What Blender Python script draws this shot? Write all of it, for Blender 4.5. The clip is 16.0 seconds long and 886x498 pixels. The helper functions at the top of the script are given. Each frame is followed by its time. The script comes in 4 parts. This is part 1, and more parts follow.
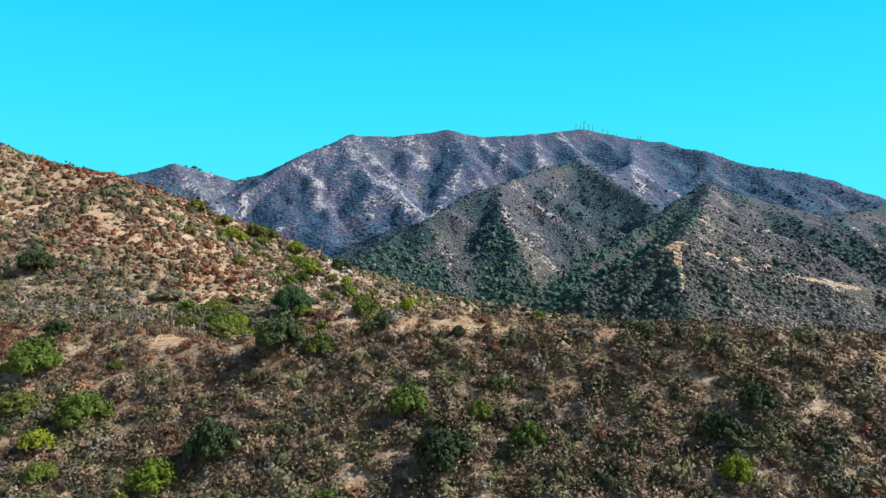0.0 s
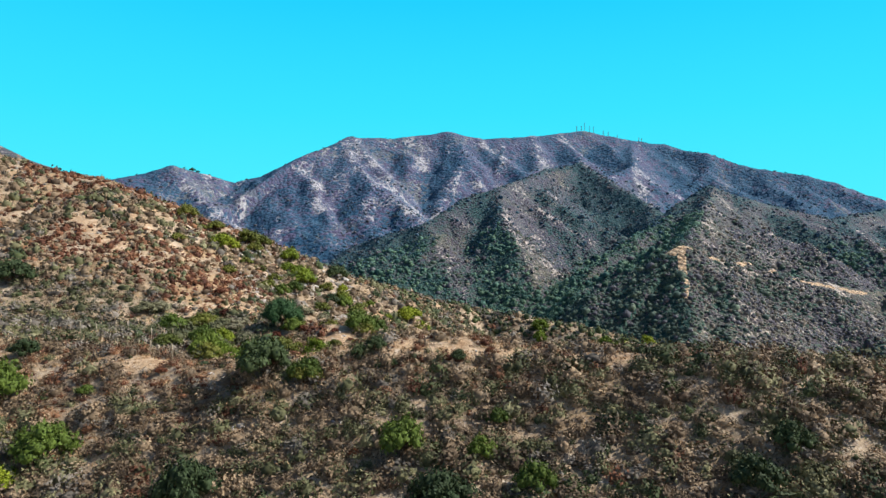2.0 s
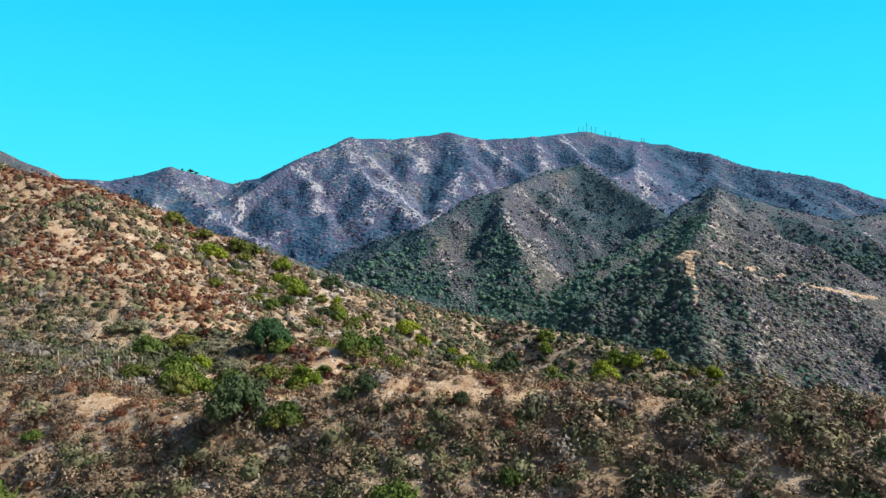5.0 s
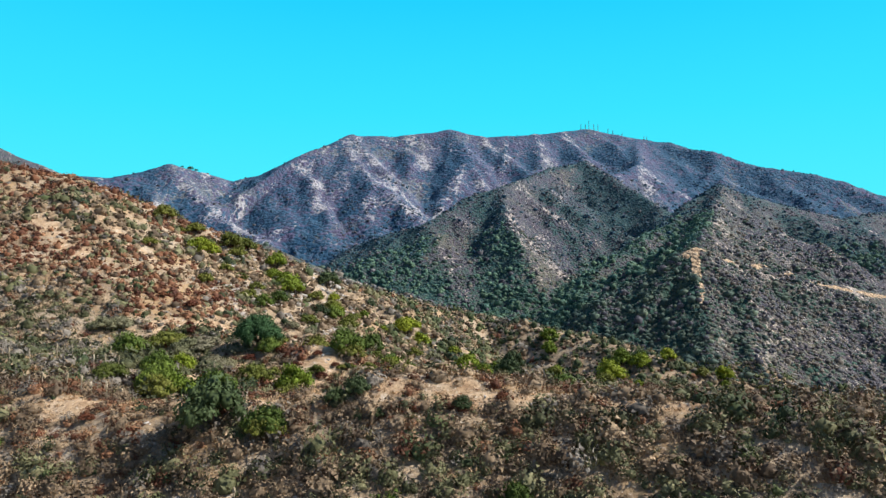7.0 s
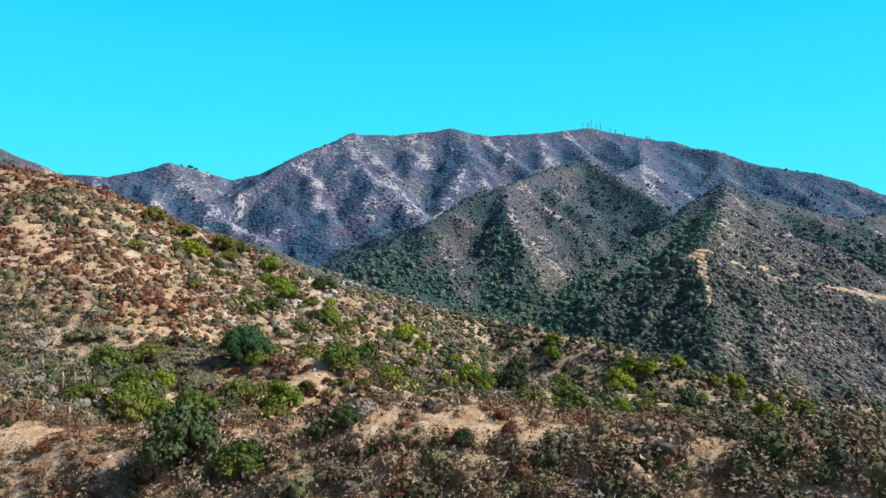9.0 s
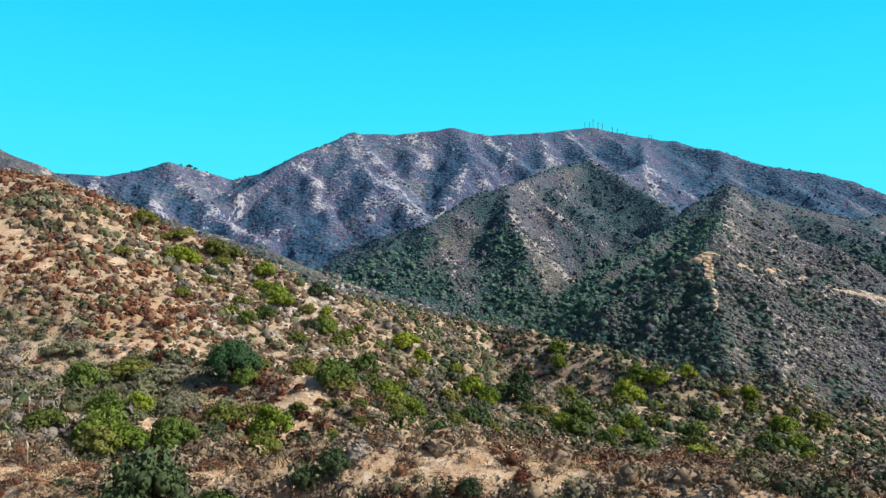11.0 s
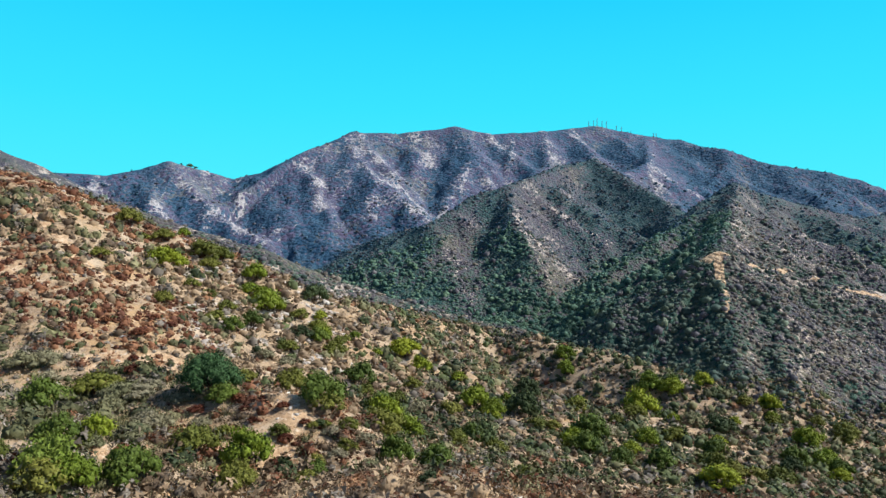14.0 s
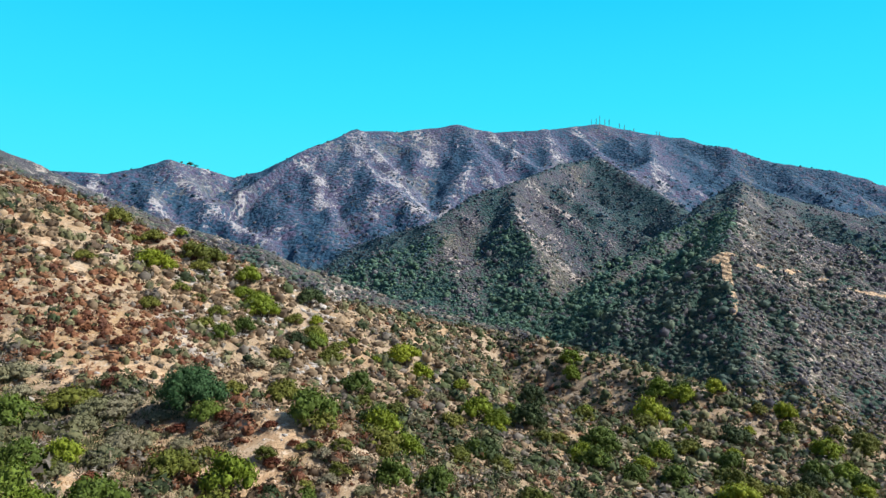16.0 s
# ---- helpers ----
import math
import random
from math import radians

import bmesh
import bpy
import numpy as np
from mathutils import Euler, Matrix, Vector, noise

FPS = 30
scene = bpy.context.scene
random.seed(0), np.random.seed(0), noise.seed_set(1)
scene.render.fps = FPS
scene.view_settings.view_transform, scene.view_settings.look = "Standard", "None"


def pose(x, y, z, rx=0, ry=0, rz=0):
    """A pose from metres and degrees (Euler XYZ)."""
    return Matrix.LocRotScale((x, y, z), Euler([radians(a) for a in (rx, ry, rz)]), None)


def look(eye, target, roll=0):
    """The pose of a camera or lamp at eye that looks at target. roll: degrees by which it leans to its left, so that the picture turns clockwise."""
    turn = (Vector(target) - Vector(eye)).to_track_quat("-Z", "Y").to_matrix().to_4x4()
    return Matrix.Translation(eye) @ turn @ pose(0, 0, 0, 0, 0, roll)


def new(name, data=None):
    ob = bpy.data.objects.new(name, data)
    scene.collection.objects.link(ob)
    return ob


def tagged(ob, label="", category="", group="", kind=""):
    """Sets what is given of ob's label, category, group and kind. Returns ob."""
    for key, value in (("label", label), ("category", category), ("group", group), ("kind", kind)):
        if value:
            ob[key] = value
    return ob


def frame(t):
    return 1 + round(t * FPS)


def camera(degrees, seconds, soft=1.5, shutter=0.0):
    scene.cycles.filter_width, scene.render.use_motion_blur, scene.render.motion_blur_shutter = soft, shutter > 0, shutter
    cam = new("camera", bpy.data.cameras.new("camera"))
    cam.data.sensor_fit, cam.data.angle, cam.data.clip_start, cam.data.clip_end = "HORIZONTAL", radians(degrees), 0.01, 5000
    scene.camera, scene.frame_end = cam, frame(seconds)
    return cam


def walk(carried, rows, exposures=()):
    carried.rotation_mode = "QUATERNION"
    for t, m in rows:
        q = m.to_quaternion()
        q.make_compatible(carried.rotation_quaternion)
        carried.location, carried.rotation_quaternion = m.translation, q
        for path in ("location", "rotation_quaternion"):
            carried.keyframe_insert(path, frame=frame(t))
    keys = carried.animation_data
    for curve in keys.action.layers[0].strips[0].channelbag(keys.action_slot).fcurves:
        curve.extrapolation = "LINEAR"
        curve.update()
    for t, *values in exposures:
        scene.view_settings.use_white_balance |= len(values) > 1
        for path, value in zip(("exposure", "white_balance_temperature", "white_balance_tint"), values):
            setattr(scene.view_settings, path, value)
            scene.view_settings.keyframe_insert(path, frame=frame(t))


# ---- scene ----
FOV = 66.71
ROWS = [  # seconds, place, pitch from level, roll, yaw
    (0.0, 0.00, 0.00, 0.00, 0.000, -0.000, -0.000),
    (0.5, 0.07, 2.42, 0.10, 0.038, 0.011, -0.007),
    (1.0, 0.15, 4.97, 0.74, 0.070, 0.026, -0.003),
    (1.5, 0.23, 7.47, 1.48, 0.109, 0.045, -0.015),
    (2.0, 0.26, 9.98, 2.33, 0.131, 0.041, 0.000),
    (2.5, 0.25, 12.56, 3.17, 0.145, 0.031, -0.018),
    (3.0, 0.27, 15.14, 3.96, 0.177, -0.007, -0.002),
    (3.5, 0.27, 17.69, 4.82, 0.163, -0.032, 0.003),
    (4.0, 0.24, 19.96, 5.69, 0.154, -0.017, 0.020),
    (4.5, 0.27, 22.43, 6.12, 0.155, -0.023, 0.039),
    (5.0, 0.32, 24.89, 5.94, 0.152, -0.013, 0.068),
    (5.5, 0.39, 27.32, 5.46, 0.142, 0.008, 0.102),
    (6.0, 0.47, 29.72, 4.97, 0.123, 0.034, 0.137),
    (6.5, 0.52, 32.06, 4.80, 0.091, 0.059, 0.166),
    (7.0, 0.61, 34.11, 4.63, 0.034, 0.077, 0.191),
    (7.5, 0.67, 36.42, 4.71, -0.009, 0.110, 0.211),
    (8.0, 0.64, 38.99, 5.03, -0.022, 0.127, 0.242),
    (8.5, 0.68, 41.57, 5.51, -0.031, 0.133, 0.260),
    (9.0, 0.84, 43.92, 6.24, -0.054, 0.140, 0.301),
    (9.5, 0.82, 46.40, 6.79, -0.072, 0.155, 0.324),
    (10.0, 0.72, 48.85, 7.39, -0.092, 0.177, 0.337),
    (10.5, 0.60, 51.26, 7.95, -0.111, 0.199, 0.349),
    (11.0, 0.53, 53.62, 8.37, -0.125, 0.215, 0.369),
    (11.5, 0.57, 55.91, 8.58, -0.131, 0.218, 0.403),
    (12.0, 0.61, 58.22, 8.59, -0.114, 0.217, 0.440),
    (12.5, 0.84, 60.40, 8.69, -0.118, 0.203, 0.498),
    (13.0, 0.92, 62.70, 8.78, -0.134, 0.202, 0.534),
    (13.5, 0.94, 64.91, 8.93, -0.159, 0.185, 0.568),
    (14.0, 1.00, 66.95, 8.80, -0.174, 0.169, 0.617),
    (14.5, 1.00, 69.20, 8.72, -0.218, 0.167, 0.635),
    (15.0, 0.97, 71.45, 9.05, -0.233, 0.170, 0.664),
    (15.5, 1.01, 73.72, 9.40, -0.256, 0.193, 0.731),
    (16.0, 0.98, 76.00, 9.96, -0.307, 0.211, 0.762),
]
cam = camera(FOV, 16.0, soft=1.45)


def drone(x, y, z, pitch, roll, yaw):
    """The camera's pose: level and facing +y at zero angles."""
    turn = pose(0, 0, 0, 0, 0, yaw) @ pose(0, 0, 0, 90 + pitch)
    return Matrix.Translation((x, y, z)) @ turn @ pose(0, 0, 0, 0, 0, roll)


walk(cam, [(t, drone(*row)) for t, *row in ROWS], exposures=[(0, 0.28, 6300, 10)])

# ---- sky and sun ----
SUN_ELEVATION, SUN_AZIMUTH = 44.0, 90.0  # degrees; azimuth clockwise from +y

world = bpy.data.worlds.new("sky")
scene.world = world
world.use_nodes = True
wn, wl = world.node_tree.nodes, world.node_tree.links
sky = wn.new("ShaderNodeTexSky")
sky.sky_type = "NISHITA"
sky.sun_disc = False
sky.sun_elevation = radians(SUN_ELEVATION)
sky.sun_rotation = radians(SUN_AZIMUTH)
sky.altitude = 700
sky.dust_density = 0.3
sky.ozone_density = 4.0
wl.new(sky.outputs["Color"], wn["Background"].inputs["Color"])
wn["Background"].inputs["Strength"].default_value = 0.09

sun_data = bpy.data.lights.new("sun", "SUN")
sun_data.energy = 5.0
sun_data.angle = radians(0.5)
sun_data.color = (1.0, 0.96, 0.92)
sun = new("sun", sun_data)
se, sa = radians(SUN_ELEVATION), radians(SUN_AZIMUTH)
sun.matrix_world = look((math.sin(sa) * math.cos(se), math.cos(sa) * math.cos(se), math.sin(se)), (0, 0, 0))


# ---- materials ----
class Nodes:
    """A small helper for node materials."""

    def __init__(self, name, rough=0.85):
        self.m = bpy.data.materials.new(name)
        self.m.use_nodes = True
        self.t = self.m.node_tree
        self.b = self.t.nodes["Principled BSDF"]
        self.b.inputs["Roughness"].default_value = rough
        self.b.inputs["Specular IOR Level"].default_value = 0.2
        self.pos = None

    def add(self, kind, **values):
        n = self.t.nodes.new(kind)
        for key, v in values.items():
            n.inputs[key].default_value = v
        return n

    def link(self, a, b):
        self.t.links.new(a, b)

    def place(self):
        if self.pos is None:
            self.pos = self.add("ShaderNodeNewGeometry").outputs["Position"]
        return self.pos

    def noise(self, scale, detail=4.0, rough=0.55, distortion=0.0, stretch=None):
        n = self.add("ShaderNodeTexNoise", Scale=scale, Detail=detail, Roughness=rough, Distortion=distortion)
        if stretch:
            mp = self.add("ShaderNodeMapping")
            mp.inputs["Scale"].default_value = stretch
            self.link(self.place(), mp.inputs["Vector"])
            self.link(mp.outputs["Vector"], n.inputs["Vector"])
        else:
            self.link(self.place(), n.inputs["Vector"])
        return n.outputs["Fac"]

    def ramp(self, fac, *stops):
        n = self.add("ShaderNodeValToRGB")
        e = n.color_ramp.elements
        while len(e) < len(stops):
            e.new(0.5)
        for el, (p, c) in zip(e, stops):
            el.position = p
            el.color = (*c, 1) if isinstance(c, tuple) else (c, c, c, 1)
        self.link(fac, n.inputs["Fac"])
        return n.outputs["Color"]

    def mix(self, fac, a, b, blend="MIX"):
        n = self.add("ShaderNodeMix")
        n.data_type, n.blend_type = "RGBA", blend
        for key, v in (("Factor", fac), ("A", a), ("B", b)):
            if isinstance(v, (int, float)):
                n.inputs[key].default_value = v
            elif isinstance(v, tuple):
                n.inputs[key].default_value = (*v, 1)
            else:
                self.link(v, n.inputs[key])
        return n.outputs["Result"]

    def math(self, operation, a, b):
        n = self.add("ShaderNodeMath")
        n.operation = operation
        for socket, v in zip(n.inputs, (a, b)):
            if isinstance(v, (int, float)):
                socket.default_value = v
            else:
                self.link(v, socket)
        return n.outputs[0]

    def attribute(self, name):
        n = self.add("ShaderNodeAttribute")
        n.attribute_name = name
        return n.outputs["Fac"]

    def shrubs(self, scale, stops, drier):
        """Colour of each small shrub, and the distance from its middle."""
        n = self.add("ShaderNodeTexVoronoi", Scale=scale)
        self.link(self.place(), n.inputs["Vector"])
        split = self.add("ShaderNodeSeparateColor")
        self.link(n.outputs["Color"], split.inputs[0])
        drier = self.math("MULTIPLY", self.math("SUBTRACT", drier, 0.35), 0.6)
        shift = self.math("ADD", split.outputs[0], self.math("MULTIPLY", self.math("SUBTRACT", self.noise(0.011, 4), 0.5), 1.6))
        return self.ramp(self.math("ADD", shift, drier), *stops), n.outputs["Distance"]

    def bump(self, height, strength=0.5, distance=0.2):
        n = self.add("ShaderNodeBump", Strength=strength, Distance=distance)
        self.link(height, n.inputs["Height"])
        self.link(n.outputs["Normal"], self.b.inputs["Normal"])

    def color(self, c):
        if isinstance(c, tuple):
            self.b.inputs["Base Color"].default_value = (*c, 1)
        else:
            self.link(c, self.b.inputs["Base Color"])
        return self


def hillside_material():
    """Sandy near slopes, bare trails, and farther off fractured rock and scree under a speckle of low scrub, blued for
    haze.
    """
    n = Nodes("hillside", 0.95)
    # near: pale decomposed granite, dry grass and dark litter
    base = n.ramp(n.noise(0.09, 5, 0.6), (0.3, (0.27, 0.185, 0.105)), (0.5, (0.42, 0.305, 0.18)), (0.68, (0.54, 0.42, 0.28)))
    grass = n.mix(n.ramp(n.noise(0.05, 4, 0.6), (0.5, 0.0), (0.6, 0.8)), base, (0.44, 0.28, 0.13))
    litter = n.mix(n.ramp(n.noise(0.9, 5, 0.7), (0.36, 0.7), (0.50, 0.0)), grass, (0.15, 0.105, 0.08))
    twigs = n.mix(n.ramp(n.noise(3.5, 4, 0.75, 0.8), (0.36, 0.8), (0.43, 0.0)), litter, (0.075, 0.052, 0.04))
    pebbles = n.mix(n.ramp(n.noise(2.6, 5, 0.75), (0.57, 0.0), (0.62, 0.7)), twigs, (0.62, 0.53, 0.43))
    near = n.mix(n.ramp(n.noise(0.5, 6, 0.7, 0.6), (0.60, 0.0), (0.66, 0.7)), pebbles, (0.64, 0.54, 0.40))
    # bare sand
    sand = n.ramp(n.noise(0.35, 6, 0.65), (0.32, (0.38, 0.235, 0.125)), (0.5, (0.54, 0.365, 0.205)), (0.68, (0.66, 0.50, 0.33)))
    # far: soil with low dry scrub, haze painted in as blue-grey, less on the canyon ridges than on the mountain
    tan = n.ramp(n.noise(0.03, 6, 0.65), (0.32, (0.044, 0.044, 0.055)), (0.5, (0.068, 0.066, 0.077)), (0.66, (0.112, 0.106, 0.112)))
    # the mountain's haze is painted into its soil as extra blue
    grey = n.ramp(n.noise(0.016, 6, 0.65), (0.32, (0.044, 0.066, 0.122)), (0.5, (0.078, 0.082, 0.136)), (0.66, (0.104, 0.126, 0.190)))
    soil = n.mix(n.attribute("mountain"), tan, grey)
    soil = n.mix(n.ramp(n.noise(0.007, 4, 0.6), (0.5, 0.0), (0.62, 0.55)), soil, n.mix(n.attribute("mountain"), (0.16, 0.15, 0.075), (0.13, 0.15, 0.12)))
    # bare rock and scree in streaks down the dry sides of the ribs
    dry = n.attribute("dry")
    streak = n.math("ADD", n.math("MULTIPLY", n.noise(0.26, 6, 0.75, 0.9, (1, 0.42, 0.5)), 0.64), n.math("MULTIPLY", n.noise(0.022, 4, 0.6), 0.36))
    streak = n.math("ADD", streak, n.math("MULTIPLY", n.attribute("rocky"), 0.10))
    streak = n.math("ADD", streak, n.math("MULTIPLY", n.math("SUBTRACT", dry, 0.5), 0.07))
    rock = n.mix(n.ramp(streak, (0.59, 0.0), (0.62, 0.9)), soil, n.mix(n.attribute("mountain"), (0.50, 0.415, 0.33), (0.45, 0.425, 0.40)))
    # low scrub, shrub by shrub, thick on the cool sides and in the gullies
    # blue raised in the canyon shrubs' colours to stand for haze
    green, tall = n.shrubs(0.30, ((0.0, (0.020, 0.056, 0.046)), (0.3, (0.046, 0.096, 0.068)), (0.6, (0.080, 0.108, 0.078)), (1.0, (0.104, 0.088, 0.090))), dry)
    # the mountain's shrubs carry the same haze as blue in their colour
    haze_teal, high = n.shrubs(0.125, ((0.0, (0.020, 0.064, 0.116)), (0.5, (0.044, 0.102, 0.152)), (0.75, (0.068, 0.104, 0.156)), (1.0, (0.098, 0.088, 0.142))), dry)
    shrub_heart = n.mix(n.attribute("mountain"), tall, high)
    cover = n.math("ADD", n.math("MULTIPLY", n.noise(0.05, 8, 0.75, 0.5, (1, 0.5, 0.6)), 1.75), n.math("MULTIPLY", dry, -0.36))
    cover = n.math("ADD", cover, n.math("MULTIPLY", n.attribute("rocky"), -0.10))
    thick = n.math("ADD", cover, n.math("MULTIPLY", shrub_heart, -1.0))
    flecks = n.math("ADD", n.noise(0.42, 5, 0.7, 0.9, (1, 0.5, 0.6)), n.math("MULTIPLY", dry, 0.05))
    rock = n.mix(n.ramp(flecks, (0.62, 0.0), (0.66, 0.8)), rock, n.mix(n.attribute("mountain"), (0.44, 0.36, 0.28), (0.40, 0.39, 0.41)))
    far = n.mix(n.ramp(thick, (0.0, 0.0), (0.06, 1.0)), rock, n.mix(n.attribute("mountain"), green, haze_teal))

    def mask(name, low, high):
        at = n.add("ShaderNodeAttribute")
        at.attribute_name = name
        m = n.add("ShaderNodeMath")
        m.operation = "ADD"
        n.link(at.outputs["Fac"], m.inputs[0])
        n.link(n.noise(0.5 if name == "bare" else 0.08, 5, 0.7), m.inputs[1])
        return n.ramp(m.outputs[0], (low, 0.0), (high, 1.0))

    def slight(c):
        return n.mix(1.0, c, (0.05, 0.05, 0.05), "MULTIPLY")

    sand = n.mix(n.ramp(n.noise(2.2, 5, 0.75, 0.5), (0.40, 0.8), (0.47, 0.0)), sand, (0.17, 0.105, 0.06))
    sand = n.mix(n.ramp(n.noise(1.1, 5, 0.7, 0.5), (0.56, 0.0), (0.63, 0.7)), sand, (0.70, 0.60, 0.45))
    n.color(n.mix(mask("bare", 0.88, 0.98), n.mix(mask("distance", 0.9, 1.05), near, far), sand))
    rough = n.mix(mask("distance", 0.9, 1.05), slight(n.noise(1.6, 6, 0.7)), n.math("ADD", n.math("MULTIPLY", n.noise(0.12, 9, 0.75), 0.7), n.math("MULTIPLY", shrub_heart, -0.9)))
    n.bump(rough, 0.8, 4.0)
    return n.m


def leaf_material(name, dark, mid, light, per="plant", rough=0.7):
    """Foliage or dry twigs, each plant with its own tone and a little change from leaf to leaf."""
    n = Nodes(name, rough)
    r = n.attribute("plant") if per == "plant" else n.add("ShaderNodeObjectInfo").outputs["Random"]
    tone = n.ramp(r, (0.0, dark), (0.5, mid), (1.0, light))
    leaf = n.add("ShaderNodeNewGeometry").outputs["Random Per Island"]
    tone = n.mix(1.0, tone, n.ramp(leaf, (0.0, 0.84), (1.0, 1.14)), "MULTIPLY")
    grain = n.ramp(n.noise(5.0, 4, 0.7), (0.34, 0.72), (0.64, 1.22))
    n.color(n.mix(1.0, tone, grain, "MULTIPLY"))
    return n.m


HILLSIDE = hillside_material()
BROWN = leaf_material("dry_brown_twigs", (0.092, 0.062, 0.037), (0.208, 0.145, 0.084), (0.40, 0.285, 0.165))
RUST = leaf_material("rust_seed_heads", (0.085, 0.034, 0.019), (0.175, 0.070, 0.034), (0.31, 0.155, 0.075))
SAGE = leaf_material("grey_green_sage", (0.062, 0.066, 0.028), (0.13, 0.127, 0.055), (0.235, 0.215, 0.105))
CHAPARRAL = leaf_material("dark_green_chaparral", (0.032, 0.046, 0.020), (0.062, 0.080, 0.030), (0.11, 0.13, 0.045))
STRAW = leaf_material("dry_straw_grass", (0.40, 0.235, 0.11), (0.53, 0.345, 0.175), (0.63, 0.455, 0.26))
BRIGHT = leaf_material("bright_green_leaves", (0.11, 0.155, 0.012), (0.175, 0.22, 0.014), (0.26, 0.29, 0.018), "object")
GREEN = leaf_material("green_leaves", (0.058, 0.088, 0.014), (0.090, 0.130, 0.018), (0.135, 0.180, 0.024), "object")
DARK = leaf_material("dark_green_leaves", (0.032, 0.050, 0.018), (0.046, 0.068, 0.024), (0.064, 0.090, 0.03), "object")
OLIVE = leaf_material("olive_leaves", (0.085, 0.10, 0.016), (0.13, 0.14, 0.020), (0.18, 0.175, 0.03), "object")
SILVER = leaf_material("grey_green_twigs", (0.15, 0.15, 0.070), (0.205, 0.19, 0.098), (0.26, 0.23, 0.14), "object")
RUST_DOME = leaf_material("rust_flower_heads", (0.085, 0.024, 0.012), (0.13, 0.040, 0.018), (0.19, 0.075, 0.03), "object")
OAK = leaf_material("live_oak_leaves", (0.026, 0.072, 0.024), (0.034, 0.084, 0.027), (0.044, 0.095, 0.03), "object")
BARK = Nodes("grey_brown_bark", 0.9).color((0.10, 0.075, 0.055)).m
STALK = leaf_material("bleached_stalk", (0.30, 0.24, 0.15), (0.42, 0.34, 0.22), (0.55, 0.46, 0.32), "object")
STEEL = Nodes("grey_steel", 0.5).color((0.25, 0.26, 0.28)).m
GREY_TWIG = leaf_material("grey_bare_twigs", (0.100, 0.084, 0.064), (0.18, 0.152, 0.115), (0.28, 0.240, 0.185))
GREY_ROCK = leaf_material("grey_granite", (0.36, 0.34, 0.34), (0.47, 0.45, 0.45), (0.60, 0.58, 0.58))
# distant scrub: aerial haze painted into both colours as added blue
HAZED_HIGH_SCRUB = leaf_material("haze_blue_scrub", (0.020, 0.058, 0.088), (0.038, 0.088, 0.120), (0.064, 0.116, 0.144))
HAZED_GREY_SCRUB = leaf_material("haze_grey_scrub", (0.058, 0.057, 0.068), (0.098, 0.095, 0.104), (0.162, 0.154, 0.150))
# canyon leaf greens, with some haze mixed in as blue
CANYON = leaf_material("hazed_canyon_leaves", (0.044, 0.104, 0.084), (0.082, 0.158, 0.108), (0.138, 0.215, 0.122))
CANYON_DARK = leaf_material("dark_hazed_leaves", (0.038, 0.066, 0.054), (0.072, 0.108, 0.080), (0.126, 0.162, 0.104))
ROCK = leaf_material("pale_granite", (0.30, 0.26, 0.21), (0.42, 0.37, 0.31), (0.55, 0.50, 0.43))


# ---- shape of the land ----
def grad_noise(x, y, seed=0):
    """Smooth gradient noise on arrays, about -0.7 to 0.7."""
    xi, yi = np.floor(x).astype(np.int64), np.floor(y).astype(np.int64)
    xf, yf = x - xi, y - yi
    u, v = xf * xf * xf * (xf * (xf * 6 - 15) + 10), yf * yf * yf * (yf * (yf * 6 - 15) + 10)

    def corner(ix, iy, dx, dy):
        h = (ix * 374761393 + iy * 668265263 + seed * 974634777) & 0xFFFFFFFF
        h = ((h ^ (h >> 13)) * 1274126177) & 0xFFFFFFFF
        a = ((h ^ (h >> 16)) & 0xFFFF) * (2 * math.pi / 65536)
        return np.cos(a) * dx + np.sin(a) * dy

    a, b = corner(xi, yi, xf, yf), corner(xi + 1, yi, xf - 1, yf)
    c, d = corner(xi, yi + 1, xf, yf - 1), corner(xi + 1, yi + 1, xf - 1, yf - 1)
    return (a * (1 - u) + b * u) * (1 - v) + (c * (1 - u) + d * u) * v


def fbm(x, y, size, octaves=4, seed=0, gain=0.5):
    total, amp, s = 0 * x, 1.0, size
    for k in range(octaves):
        total = total + amp * grad_noise(x / s, y / s, seed + k)
        amp, s = amp * gain, s * 0.5
    return total


def ridged(x, y, size, octaves=4, seed=0):
    """Sharp ribs with gullies between, about 0 to 1."""
    total, amp, s, norm = 0 * x, 1.0, size, 0.0
    for k in range(octaves):
        total = total + amp * (1 - np.abs(grad_noise(x / s, y / s, seed + k)) * 2) ** 2
        norm, amp, s = norm + amp, amp * 0.5, s * 0.5
    return total / norm


